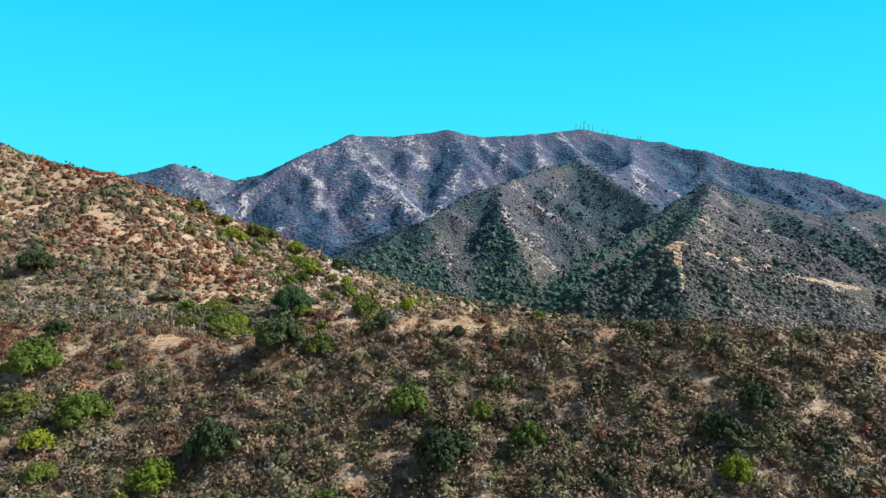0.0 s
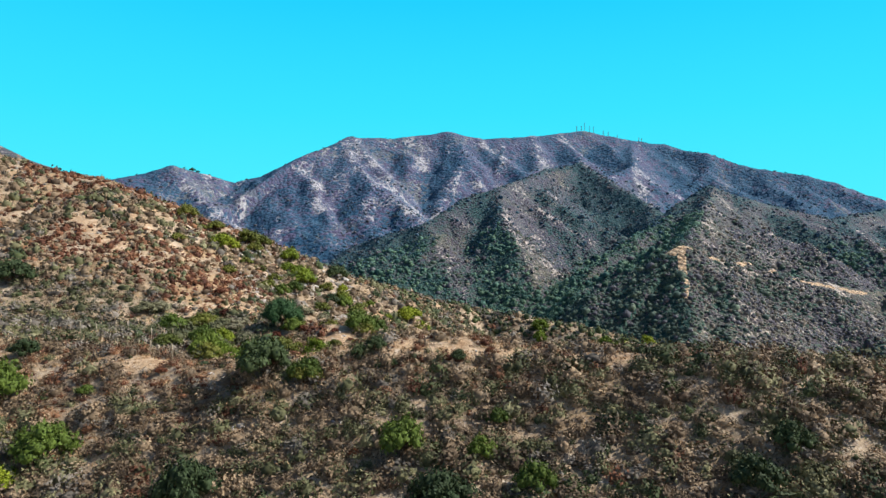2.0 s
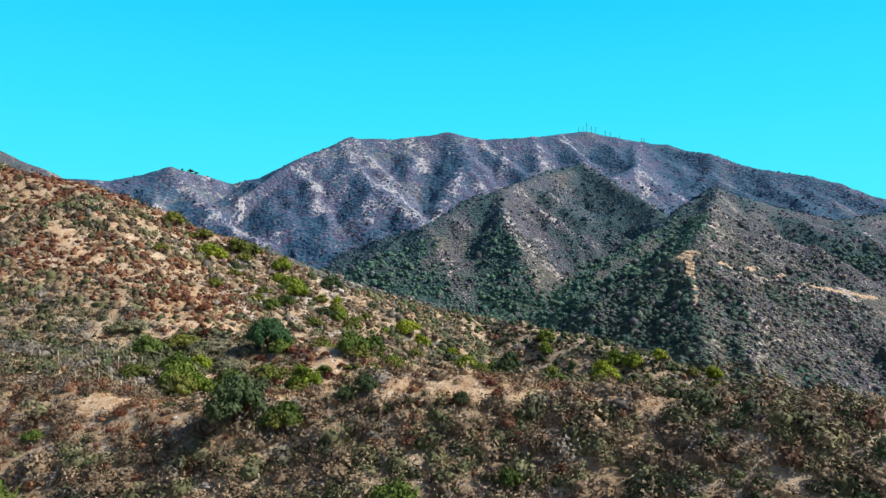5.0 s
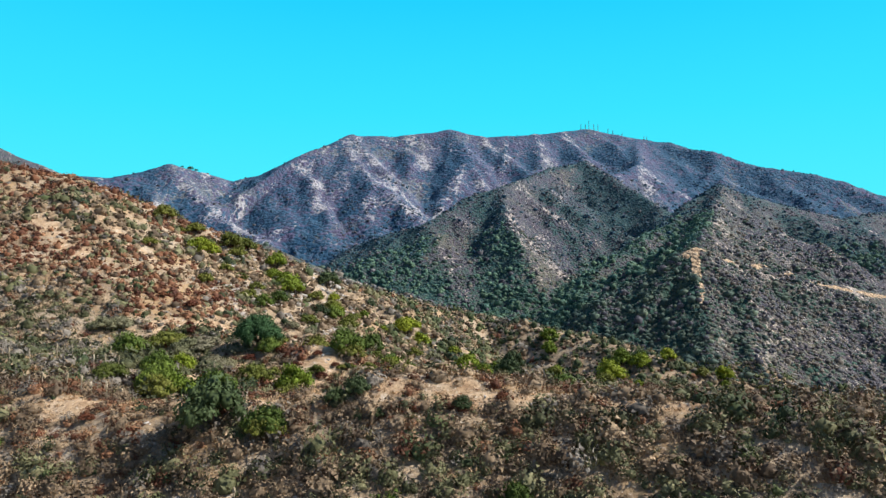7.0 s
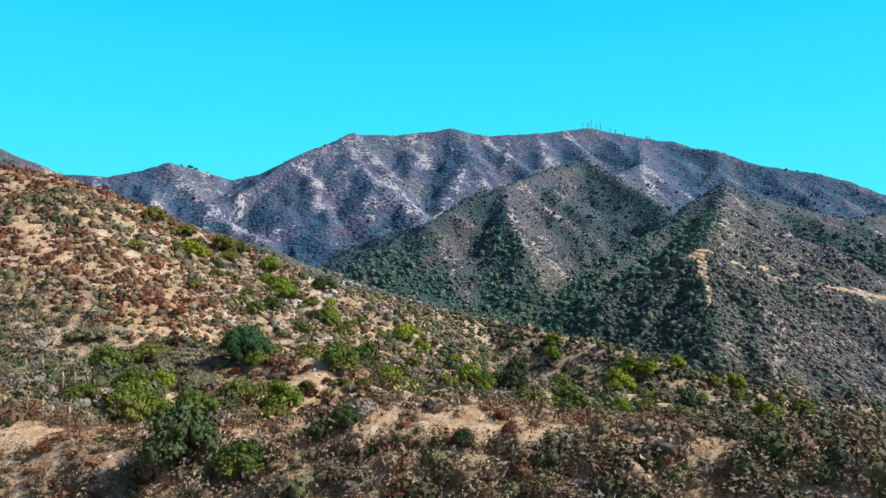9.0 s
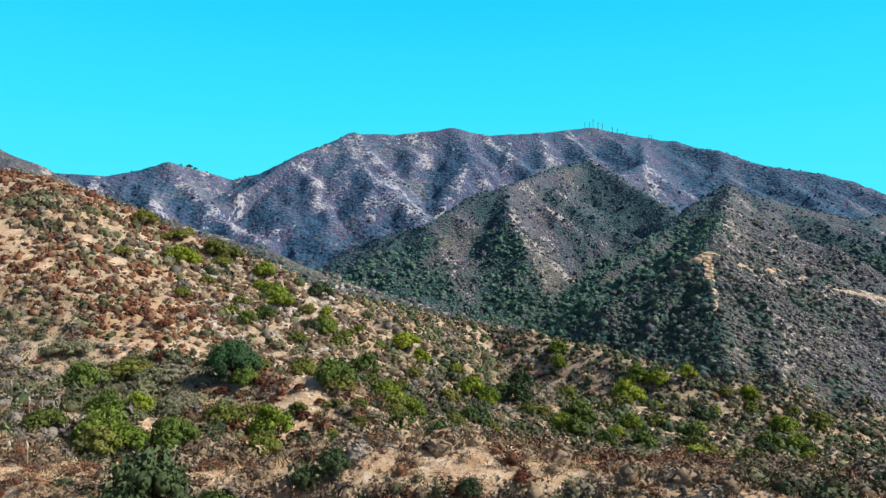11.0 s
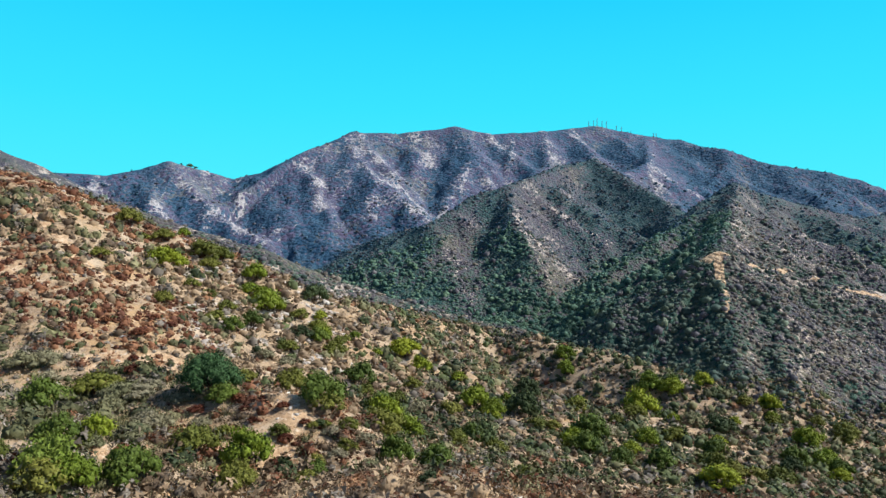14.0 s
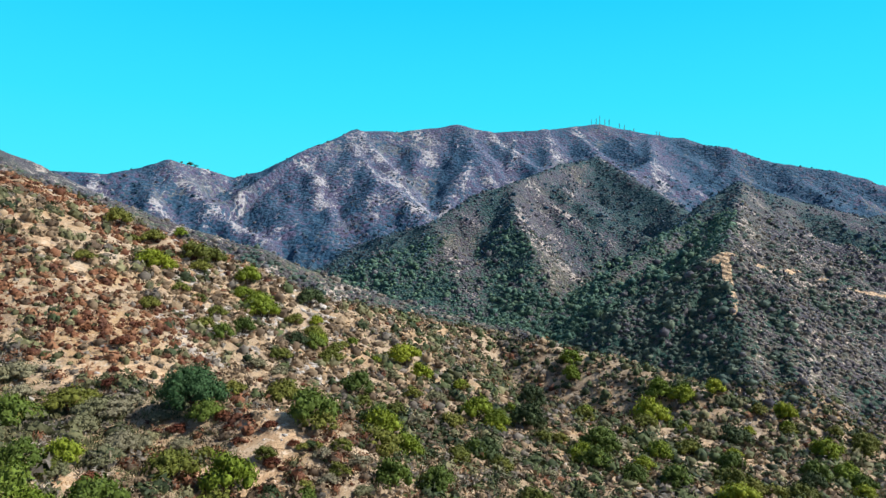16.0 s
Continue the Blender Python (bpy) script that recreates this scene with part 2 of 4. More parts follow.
# crests: points along the top, fall on the side to the left of the line and to the right, rounding
RIDGES = [
    # foreground ridge below the camera
    ([(-260, 150, 2), (-130, 142, -11), (-92, 140, -15.8), (-67, 138, -17.3), (-42, 126, -17.6), (-23, 123, -15.5), (-10, 123, -12.8), (-3, 124, -11.6), (5, 123, -11.7), (13, 121, -12.9),
      (22, 118, -13.4), (36, 112, -13.5), (49, 107, -13.8), (70, 103, -15.0), (110, 95, -19), (170, 85, -30)], 0.38, 0.68, 2.5),
    # level shelf with the stalks, and the knoll under the oak
    ([(-150, 168, -12), (-95, 166, -16), (-66, 160, -17)], 0.4, 0.45, 30),
    ([(-60, 197, -15), (-46, 188, -18), (-34, 187, -16.8), (-27, 184, -17), (-20, 174, -23), (-14, 165, -29)], 0.5, 0.5, 3),
    # hill with the rust-coloured brush, and the long spur that runs down from it
    ([(-420, 330, 110), (-260, 305, 68), (-190, 305, 42), (-150, 302, 33), (-128, 270, 24), (-108, 245, 10), (-72, 218, -10)], 0.5, 0.5, 6),
    ([(-150, 302, 33), (-95, 294, 13), (-64, 292, 0), (-45, 310, -9), (-15, 380, -22), (22, 400, -32), (68, 340, -36), (87, 303, -39),
      (120, 290, -48), (150, 292, -57), (240, 300, -82)], 0.5, 0.6, 5),
    ([(-400, 560, 90), (-260, 560, 45), (-150, 560, 10), (-60, 560, -24), (40, 540, -48)], 0.5, 0.5, 12),
    # canyon ridge with the sandy scar, and the knob behind it
    ([(401, 1020, 98), (303, 800, 41), (240, 660, 18), (188, 540, 4), (172, 490, -25), (160, 440, -54)], 0.85, 0.85, 6),
    ([(401, 1020, 98), (346, 980, 73), (288, 900, 38), (228, 820, 15), (163, 760, -18), (109, 720, -52)], 0.8, 0.8, 8),
    ([(401, 1020, 98), (455, 1030, 83), (536, 1060, 68), (616, 1080, 52), (800, 1200, 80)], 0.7, 0.8, 10),
    ([(188, 540, 4), (252, 600, -8), (315, 640, -19), (415, 680, -36), (560, 720, -50)], 0.7, 0.9, 6),
    ([(188, 540, 4), (160, 530, -19), (121, 520, -42)], 0.7, 0.7, 6),
    ([(252, 595, -9), (198, 480, -38), (182, 430, -60)], 0.8, 0.8, 5),
    ([(315, 640, -20), (264, 500, -56)], 0.8, 0.8, 5),
    # rounded hill in front of the mountain, with its spurs
    ([(500, 1800, 290), (420, 1500, 190), (330, 1380, 152), (253, 1250, 163), (184, 1200, 146), (136, 1120, 123), (82, 1020, 95), (33, 1000, 81),
      (1, 960, 55), (-22, 940, 39)], 0.78, 0.9, 6),
    ([(1, 960, 55), (-22, 940, 39), (-72, 1000, 29), (-130, 1080, 14), (-170, 1120, 0)], 0.5, 0.9, 6),
    ([(253, 1250, 163), (298, 1120, 105), (322, 1040, 70), (290, 960, 30), (235, 880, -8)], 0.8, 0.75, 5),
    ([(82, 1020, 95), (80, 900, 42), (95, 830, 6), (104, 780, -25), (80, 745, -47), (75, 715, -62)], 0.8, 0.72, 4),
    ([(-22, 940, 39), (-4, 860, 0), (8, 800, -31), (28, 765, -54)], 0.8, 0.72, 4),
    # ridge at the left, far behind the hill
    ([(-900, 800, 260), (-640, 840, 170), (-560, 850, 135), (-537, 900, 117), (-522, 930, 106), (-430, 980, 60), (-330, 1000, 10)], 0.55, 0.55, 10),
    # the mountain's skyline
    ([(-1500, 1250, 260), (-1000, 1300, 190), (-764, 1350, 150), (-659, 1350, 144), (-613, 1380, 159), (-559, 1400, 177), (-525, 1430, 169),
      (-456, 1490, 150), (-416, 1480, 161), (-338, 1480, 176), (-288, 1500, 219), (-225, 1620, 273), (-122, 1650, 275), (14, 1680, 296),
      (96, 1680, 280), (225, 1720, 292), (368, 1800, 321), (491, 1820, 301), (598, 1830, 288), (900, 1950, 240)], 0.55, 0.72, 10),
    ([(598, 1830, 288), (612, 1800, 269), (665, 1740, 256), (716, 1690, 214), (790, 1650, 200), (868, 1620, 182), (921, 1600, 164), (989, 1570, 130),
      (1120, 1500, 70)], 0.5, 0.85, 12),
    # its ribs
    ([(-215, 1610, 270), (-114, 1400, 156), (-63, 1300, 80), (-40, 1230, 40)], 0.75, 0.65, 8),
    ([(14, 1680, 296), (58, 1540, 218), (22, 1430, 158), (-8, 1340, 100), (-14, 1270, 60)], 0.7, 0.7, 8),
    ([(-288, 1500, 219), (-335, 1420, 140), (-348, 1338, 80), (-314, 1250, 50), (-191, 1130, 10)], 0.7, 0.7, 8),
    ([(-225, 1620, 273), (-240, 1480, 188), (-190, 1330, 105), (-126, 1200, 45), (-90, 1120, 12)], 0.7, 0.7, 8),
    ([(-559, 1400, 177), (-470, 1320, 108), (-400, 1230, 60), (-300, 1150, 20)], 0.65, 0.65, 8),
    ([(225, 1720, 292), (215, 1560, 205), (190, 1420, 150)], 0.7, 0.7, 8),
    # broad back of the foreground ridge
    ([(24, 128, -15.6), (40, 122, -15.0), (55, 118, -15.3), (75, 114, -16.4), (110, 105, -21)], 0.55, 0.4, 3),
]


def ribs_of(points, gap, long, fall, side, drift, seed, first=0.0, last=1.0, turn=-90):
    """Smaller ribs that branch off a crest and run down towards the valley."""
    pick = random.Random(seed)
    made = []
    lengths = [math.dist(a[:2], b[:2]) for a, b in zip(points, points[1:])]
    whole = sum(lengths)
    s = whole * first + gap * 0.5
    while s < whole * last:
        q, k = s, 0
        while q > lengths[k]:
            q, k = q - lengths[k], k + 1
        a, b = points[k], points[k + 1]
        x, y, z = (a[j] + (b[j] - a[j]) * q / lengths[k] for j in range(3))
        way = radians(turn + pick.uniform(-18, 18) + drift)
        rib = [(x, y, z - 5)]
        stretch = long * pick.uniform(0.7, 1.15)
        for part_way in range(3):
            way += radians(pick.uniform(-22, 22))
            x, y, z = x + stretch / 3 * math.cos(way), y + stretch / 3 * math.sin(way), z - stretch / 3 * fall * pick.uniform(0.85, 1.2)
            rib.append((x, y, z))
        made.append((rib, side, side, 4))
        s += gap * pick.uniform(0.75, 1.3)
    return made


def crest_height(x, y, points, left, right, soft):
    best = np.full(x.shape, -1e4)
    for (ax, ay, az), (bx, by, bz) in zip(points, points[1:]):
        dx, dy = bx - ax, by - ay
        s = np.clip(((x - ax) * dx + (y - ay) * dy) / (dx * dx + dy * dy), 0, 1)
        d = np.hypot(x - ax - s * dx, y - ay - s * dy)
        fall = np.where(dx * (y - ay) - dy * (x - ax) > 0, left, right)
        best = np.maximum(best, az + s * (bz - az) - fall * (np.sqrt(d * d + soft * soft) - soft))
    return best


def crest_distance(x, y, points):
    best = np.full(x.shape, 1e4)
    for (ax, ay, _), (bx, by, _) in zip(points, points[1:]):
        dx, dy = bx - ax, by - ay
        s = np.clip(((x - ax) * dx + (y - ay) * dy) / (dx * dx + dy * dy), 0, 1)
        best = np.minimum(best, np.hypot(x - ax - s * dx, y - ay - s * dy))
    return best


def step(v, a, b):
    t = np.clip((v - a) / (b - a), 0, 1)
    return t * t * (3 - 2 * t)


RIBS = ribs_of(RIDGES[19][0], 80, 430, 0.50, 0.68, 10, 3, 0.24, 0.93)
RIBS += ribs_of(RIDGES[20][0], 85, 400, 0.42, 0.62, -8, 4, 0.0, 0.95)
RIBS += ribs_of(RIDGES[13][0], 80, 220, 0.50, 0.70, 15, 5, 0.55, 0.95)
RIBS += ribs_of(RIDGES[6][0], 46, 130, 0.42, 0.8, 0, 6, 0.2, 0.85, -20)
RIBS += ribs_of(RIDGES[6][0], 46, 130, 0.45, 0.8, 0, 7, 0.1, 0.8, -150)
RIBS += ribs_of(RIDGES[9][0], 44, 150, 0.40, 0.8, 12, 8, 0.1, 1.0)
RIBS += ribs_of(RIDGES[7][0], 60, 130, 0.45, 0.8, 0, 9, 0.1, 0.9, -80)
RIBS += ribs_of(RIDGES[8][0], 60, 260, 0.36, 0.7, 0, 10, 0.1, 0.9, -70)
RIBS += ribs_of(RIDGES[18][0], 80, 200, 0.45, 0.7, 30, 11, 0.2, 1.0)
RIBS += ribs_of(RIDGES[5][0], 60, 110, 0.42, 0.65, 0, 12, 0.1, 1.0)


def land(x, y):
    """Height of the ground at arrays x, y."""
    x, y = np.asarray(x, float), np.asarray(y, float)
    k = 1 / (1.2 + 0.002 * np.clip(y, 0, 2500))
    near = np.clip(-33 - 0.17 * x, -64, -28)
    base = -78 + (near + 78) * step(y, 60, 150)
    base = base + (-63 - 22 * step(x, 40, 140) - base) * step(y, 270, 345)
    base = base + 0.09 * np.clip(y - 850, 0, 1000)
    total = np.exp(np.clip(k * (base + 80), -60, 600))
    total = total + 0 * x
    for points, left, right, soft in RIDGES + RIBS:
        reach = (max(p[2] for p in points) + 95) / min(left, right)
        i = (x > min(p[0] for p in points) - reach) & (x < max(p[0] for p in points) + reach)
        i &= (y > min(p[1] for p in points) - reach) & (y < max(p[1] for p in points) + reach)
        if i.any():
            total[i] += np.exp(np.clip(k[i] * (crest_height(x[i], y[i], points, left, right, soft) + 80), -60, 600))
    h = np.log(total) / k - 80
    far = step(y, 330, 900)
    near_crest = np.full(x.shape, 1e4)
    i = y > 380
    for points, *_ in RIDGES:
        if points[-1][1] > 400:
            near_crest[i] = np.minimum(near_crest[i], crest_distance(x[i], y[i], points))
    rough = 0.1 + 0.9 * step(near_crest, 0, 45)
    h = h + (1 - far) * (1.3 * fbm(x, y, 26, 3, 3) + 0.5 * fbm(x, y, 6, 3, 9))
    mid = step(y, 330, 480) * (1 - step(y, 800, 1200))
    h = h + rough * mid * 10 * (ridged(x + 0.3 * y, y * 0.5, 70, 4, 21) - 0.66)
    h = h + rough * step(y, 420, 900) * 14 * (ridged(x + 0.15 * y, y * 0.4, 48, 3, 57) - 0.66)
    h = h + rough * step(y, 800, 1200) * 18 * (ridged(x + 0.25 * y, y * 0.5, 150, 5, 33) - 0.66)
    return h


# bare sandy trails and scars: points along the middle
TRAILS = [
    ([(-120, 261), (-110, 252), (-103, 247), (-96, 240), (-88, 237)], 1.2),
    ([(-132, 253), (-124, 242), (-111, 233), (-105, 228)], 2.4),
    ([(-66, 131), (-49, 130), (-42, 130), (-36, 128), (-27, 123), (-12, 121), (4, 120)], 1.8),
    ([(-2, 119), (14, 119), (25, 115), (40, 109)], 1.2),
    ([(-33, 190), (-29, 183), (-26, 177), (-28, 170)], 5.0),
    ([(-70, 204), (-62, 201), (-57, 207)], 3.5),
    ([(-14, 196), (-2, 199), (6, 203)], 1.6),
    ([(179, 538), (187, 538), (193, 540)], 4.2),
    ([(187, 538), (184, 526), (181, 514)], 2.6),
    ([(181, 514), (178, 500), (171, 480)], 1.5),
    ([(190, 536), (220, 558), (252, 588), (315, 630), (415, 670)], 1.9),
    ([(-64, 168), (-52, 163), (-46, 158)], 1.5),
    ([(70, 262), (76, 258), (80, 250)], 3.0),
]


def bare(x, y):
    """How far inside a bare trail a point lies: 1 on it, 0 well away."""
    best = np.zeros(x.shape)
    for points, width in TRAILS:
        d = crest_distance(x, y, [(*p, 0) for p in points]) + min(width * 1.4, 1.0 + 0.8 * width) * fbm(x, y, 3 + 2.2 * width, 3, 77)
        best = np.maximum(best, 1 - step(d, width * 0.7, width * 1.4))
    return best


def rocky(x, y):
    """Bare rock along the crests of the ribs: 1 on them, 0 well away."""
    best = np.zeros(x.shape)
    for points, *_ in RIBS + RIDGES[10:13] + RIDGES[15:18] + RIDGES[21:-1]:
        low, high = min(p[1] for p in points), max(p[1] for p in points)
        i = (y > low - 40) & (y < high + 40) & (np.abs(x - points[1][0]) < 400)
        d = crest_distance(x[i], y[i], points)
        best[i] = np.maximum(best[i], 1 - step(d, 2, 5 + 0.010 * high))
    patch = step(fbm(x, y, 90, 4, 131), -0.12, 0.22)
    west = step(x, -760, -420) * (1 - step(x, 0, 140)) * step(y, 1100, 1250)
    east = step(x, 380, 700) * step(y, 1100, 1300)
    return np.clip(best * (0.35 + 0.65 * patch) * (1 - 0.85 * east) + 0.35 * west * patch, 0, 1)


def axis_rows():
    """Rows of the ground from behind the camera to the horizon, closer together where the camera passes."""
    rows = list(np.linspace(-4500, -200, 12)) + list(np.linspace(-160, 40, 14))
    y = 44.0
    while y < 2300:
        rows.append(y)
        y += max(0.6, 0.0068 * y) if y > 80 else 3.0
    return np.array(rows + list(np.geomspace(2350, 4900, 12)))


def axis_columns():
    inner = np.linspace(-0.78, 0.78, 310)
    outer = np.geomspace(0.80, 40, 26)
    return np.concatenate([-outer[::-1], inner, outer])


def blurred(v, r):
    """Mean over a square of cells round each cell."""
    for axis in (0, 1):
        pad = np.concatenate([np.repeat(np.take(v, [0], axis), r, axis), v, np.repeat(np.take(v, [-1], axis), r, axis)], axis)
        v = sum(np.take(pad, range(k, k + v.shape[axis]), axis) for k in range(2 * r + 1)) / (2 * r + 1)
    return v


GRID_Y, GRID_C = np.geomspace(70, 2300, 300), np.linspace(-0.85, 0.85, 300)


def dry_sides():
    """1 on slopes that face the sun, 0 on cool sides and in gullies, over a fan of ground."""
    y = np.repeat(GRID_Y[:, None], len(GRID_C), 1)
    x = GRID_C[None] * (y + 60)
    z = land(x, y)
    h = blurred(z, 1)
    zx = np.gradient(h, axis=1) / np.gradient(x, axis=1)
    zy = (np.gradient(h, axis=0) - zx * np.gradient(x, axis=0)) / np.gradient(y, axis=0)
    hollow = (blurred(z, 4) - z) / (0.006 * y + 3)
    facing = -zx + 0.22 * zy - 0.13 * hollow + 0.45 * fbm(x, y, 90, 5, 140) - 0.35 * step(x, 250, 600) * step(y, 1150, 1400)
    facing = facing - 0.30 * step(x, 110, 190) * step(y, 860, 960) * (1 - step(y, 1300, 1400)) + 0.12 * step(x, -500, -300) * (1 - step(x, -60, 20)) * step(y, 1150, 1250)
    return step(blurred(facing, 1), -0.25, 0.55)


def sampled(grid, x, y):
    """Values of a fan of ground at points."""
    r = np.clip(np.interp(y, GRID_Y, np.arange(len(GRID_Y))), 0, len(GRID_Y) - 1.001)
    c = np.clip(np.interp(x / np.maximum(y + 60, 1), GRID_C, np.arange(len(GRID_C))), 0, len(GRID_C) - 1.001)
    i, j = r.astype(int), c.astype(int)
    u, v = r - i, c - j
    return (grid[i, j] * (1 - v) + grid[i, j + 1] * v) * (1 - u) + (grid[i + 1, j] * (1 - v) + grid[i + 1, j + 1] * v) * u


DRY = dry_sides()


def mesh_of(name, verts, faces, material_index=None, smooth=False):
    """A mesh from arrays of vertices and of triangles or quads."""
    me = bpy.data.meshes.new(name)
    n = faces.shape[1]
    me.vertices.add(len(verts))
    me.vertices.foreach_set("co", np.asarray(verts, np.float32).ravel())
    me.loops.add(faces.size)
    me.loops.foreach_set("vertex_index", faces.astype(np.int32).ravel())
    me.polygons.add(len(faces))
    me.polygons.foreach_set("loop_start", np.arange(0, faces.size, n, dtype=np.int32))
    me.polygons.foreach_set("loop_total", np.full(len(faces), n, np.int32))
    if material_index is not None:
        me.polygons.foreach_set("material_index", material_index.astype(np.int32))
    me.update(calc_edges=True)
    me.polygons.foreach_set("use_smooth", np.full(len(faces), smooth))
    return me


def build_ground():
    rows, cols = axis_rows(), axis_columns()
    y = np.repeat(rows[:, None], len(cols), 1)
    x = np.clip(cols[None] * (np.abs(y) * (y > 40) + 40 * (y <= 40) + 60), -6000, 6000)
    z = land(x, y)
    nr, nc = y.shape
    i = (np.arange(nr - 1)[:, None] * nc + np.arange(nc - 1)[None]).ravel()
    quads = np.stack([i, i + 1, i + nc + 1, i + nc], 1)
    me = mesh_of("ground", np.stack([x, y, z], -1).reshape(-1, 3), quads, None, True)
    me.materials.append(HILLSIDE)
    # mountain rises with distance and blends in the colours blued for haze
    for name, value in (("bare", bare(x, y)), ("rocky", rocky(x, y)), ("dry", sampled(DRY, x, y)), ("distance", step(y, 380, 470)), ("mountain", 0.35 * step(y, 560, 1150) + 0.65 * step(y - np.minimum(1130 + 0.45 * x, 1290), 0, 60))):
        me.attributes.new(name, "FLOAT", "POINT").data.foreach_set("value", value.astype(np.float32).ravel())
    return tagged(new("ground", me), "sandy chaparral hills rising to a rocky mountain", "ground", kind="structure")


ground = build_ground()


def build_sky_backdrop():
    """The deep blue northern sky far behind the mountain, a plain curved sheet."""
    n = Nodes("sky_blue")
    split = n.add("ShaderNodeSeparateXYZ")
    n.link(n.place(), split.inputs[0])
    height = n.add("ShaderNodeMapRange")
    height.inputs["From Min"].default_value = 300
    height.inputs["From Max"].default_value = 1700
    n.link(split.outputs["Z"], height.inputs["Value"])
    blue = n.ramp(height.outputs["Result"], (0.0, (0.090, 0.85, 0.98)), (0.45, (0.050, 0.755, 0.98)), (1.0, (0.024, 0.620, 0.98)))
    glow = n.add("ShaderNodeEmission")
    glow.inputs["Strength"].default_value = 0.85
    n.link(blue, glow.inputs["Color"])
    n.link(glow.outputs["Emission"], n.t.nodes["Material Output"].inputs["Surface"])
    az = np.radians(np.linspace(-58, 58, 60))
    up = np.linspace(-400, 2500, 12)
    a, z = np.meshgrid(az, up)
    v = np.stack([4600 * np.sin(a), 4600 * np.cos(a), z], -1).reshape(-1, 3)
    i = (np.arange(11)[:, None] * 60 + np.arange(59)[None]).ravel()
    me = mesh_of("sky_backdrop", v, np.stack([i, i + 1, i + 61, i + 60], 1), None, True)
    me.materials.append(n.m)
    return tagged(new("backdrop", me), "clear deep blue sky beyond the mountain", "sky", kind="structure")


build_sky_backdrop()

# ---- brush that nobody could count ----
rng = np.random.default_rng(7)


def ico(level):
    bm = bmesh.new()
    bmesh.ops.create_icosphere(bm, subdivisions=level, radius=1)
    v = np.array([p.co[:] for p in bm.verts])
    f = np.array([[q.index for q in face.verts] for face in bm.faces])
    bm.free()
    return v, f


def leaf_tris(centers, normals, size, slim=0.8):
    """One small leafy triangle at each centre, facing about along its normal."""
    n = len(centers)
    nrm = normals / np.linalg.norm(normals, axis=1, keepdims=True)
    side = np.cross(nrm, rng.normal(size=(n, 3)))
    side /= np.linalg.norm(side, axis=1, keepdims=True)
    up = np.cross(nrm, side)
    s = size * rng.uniform(0.6, 1.4, (n, 1))
    v = np.stack([centers - side * s * 0.5 * slim, centers + side * s * 0.5 * slim, centers + up * s], 1)
    return v.reshape(-1, 3), np.arange(3 * n).reshape(-1, 3)


def domed(n, low=-0.1):
    d = rng.normal(size=(4 * n, 3))
    d /= np.linalg.norm(d, axis=1, keepdims=True)
    return d[d[:, 2] > low][:n]


def join(*pieces):
    vs, fs, k = [], [], 0
    for v, f in pieces:
        vs.append(v)
        fs.append(f + k)
        k += len(v)
    return np.concatenate(vs), np.concatenate(fs)


def shrub_shape(leaves, size, loose=0.3, core=0.78, level=1):
    """A rounded shrub one metre in radius: a small dense heart under many small leaf sprays or dry twigs."""
    lumps = domed(7, 0.0)

    def swell(d):
        return 0.66 + 0.38 * np.clip(d @ lumps.T, 0, 1).max(1) ** 4

    v, f = ico(level)
    keep = (v[f].mean(1)[:, 2] > -0.3)
    v = v * (swell(v) * rng.uniform(0.86, 1.1, len(v)))[:, None] * (core, core, core * 0.9)
    v[:, 2] += 0.16
    d = domed(leaves)
    c = d * (swell(d) * rng.uniform(0.72, 1.06, leaves))[:, None] * (1, 1, 0.9)
    c[:, 2] += 0.18
    return join((v, f[keep]), leaf_tris(c, d + rng.normal(size=d.shape) * loose, size))


def scatter(name, material, label, shapes, x, y, radius, tall=0.8, sink=0.12, turn=math.pi):
    """Many plants of one kind, joined into one mesh."""
    z = land(x, y)
    vs, fs, tones, k = [], [], [], 0
    pick = rng.integers(0, len(shapes), len(x))
    for s, (v, f) in enumerate(shapes):
        i = np.flatnonzero(pick == s)
        if not len(i):
            continue
        a = rng.uniform(-turn, turn, len(i))
        r = radius[i]
        stretch = rng.uniform(0.8, 1.25, len(i))
        px = (v[None, :, 0] * np.cos(a)[:, None] - v[None, :, 1] * np.sin(a)[:, None]) * (r * stretch)[:, None] + x[i][:, None]
        py = (v[None, :, 0] * np.sin(a)[:, None] + v[None, :, 1] * np.cos(a)[:, None]) * (r / stretch)[:, None] + y[i][:, None]
        pz = v[None, :, 2] * (r * tall * rng.uniform(0.75, 1.3, len(i)))[:, None] + (z[i] - sink * r)[:, None]
        vs.append(np.stack([px, py, pz], -1).reshape(-1, 3))
        fs.append((f[None] + (np.arange(len(i)) * len(v))[:, None, None]).reshape(-1, 3) + k)
        tones.append(np.repeat(rng.random(len(i)), len(v)))
        k += len(i) * len(v)
    me = mesh_of(name, np.concatenate(vs), np.concatenate(fs), None, True)
    me.attributes.new("plant", "FLOAT", "POINT").data.foreach_set("value", np.concatenate(tones).astype(np.float32))
    me.materials.append(material)
    return tagged(new(name, me), label, "brush", kind="stuff")


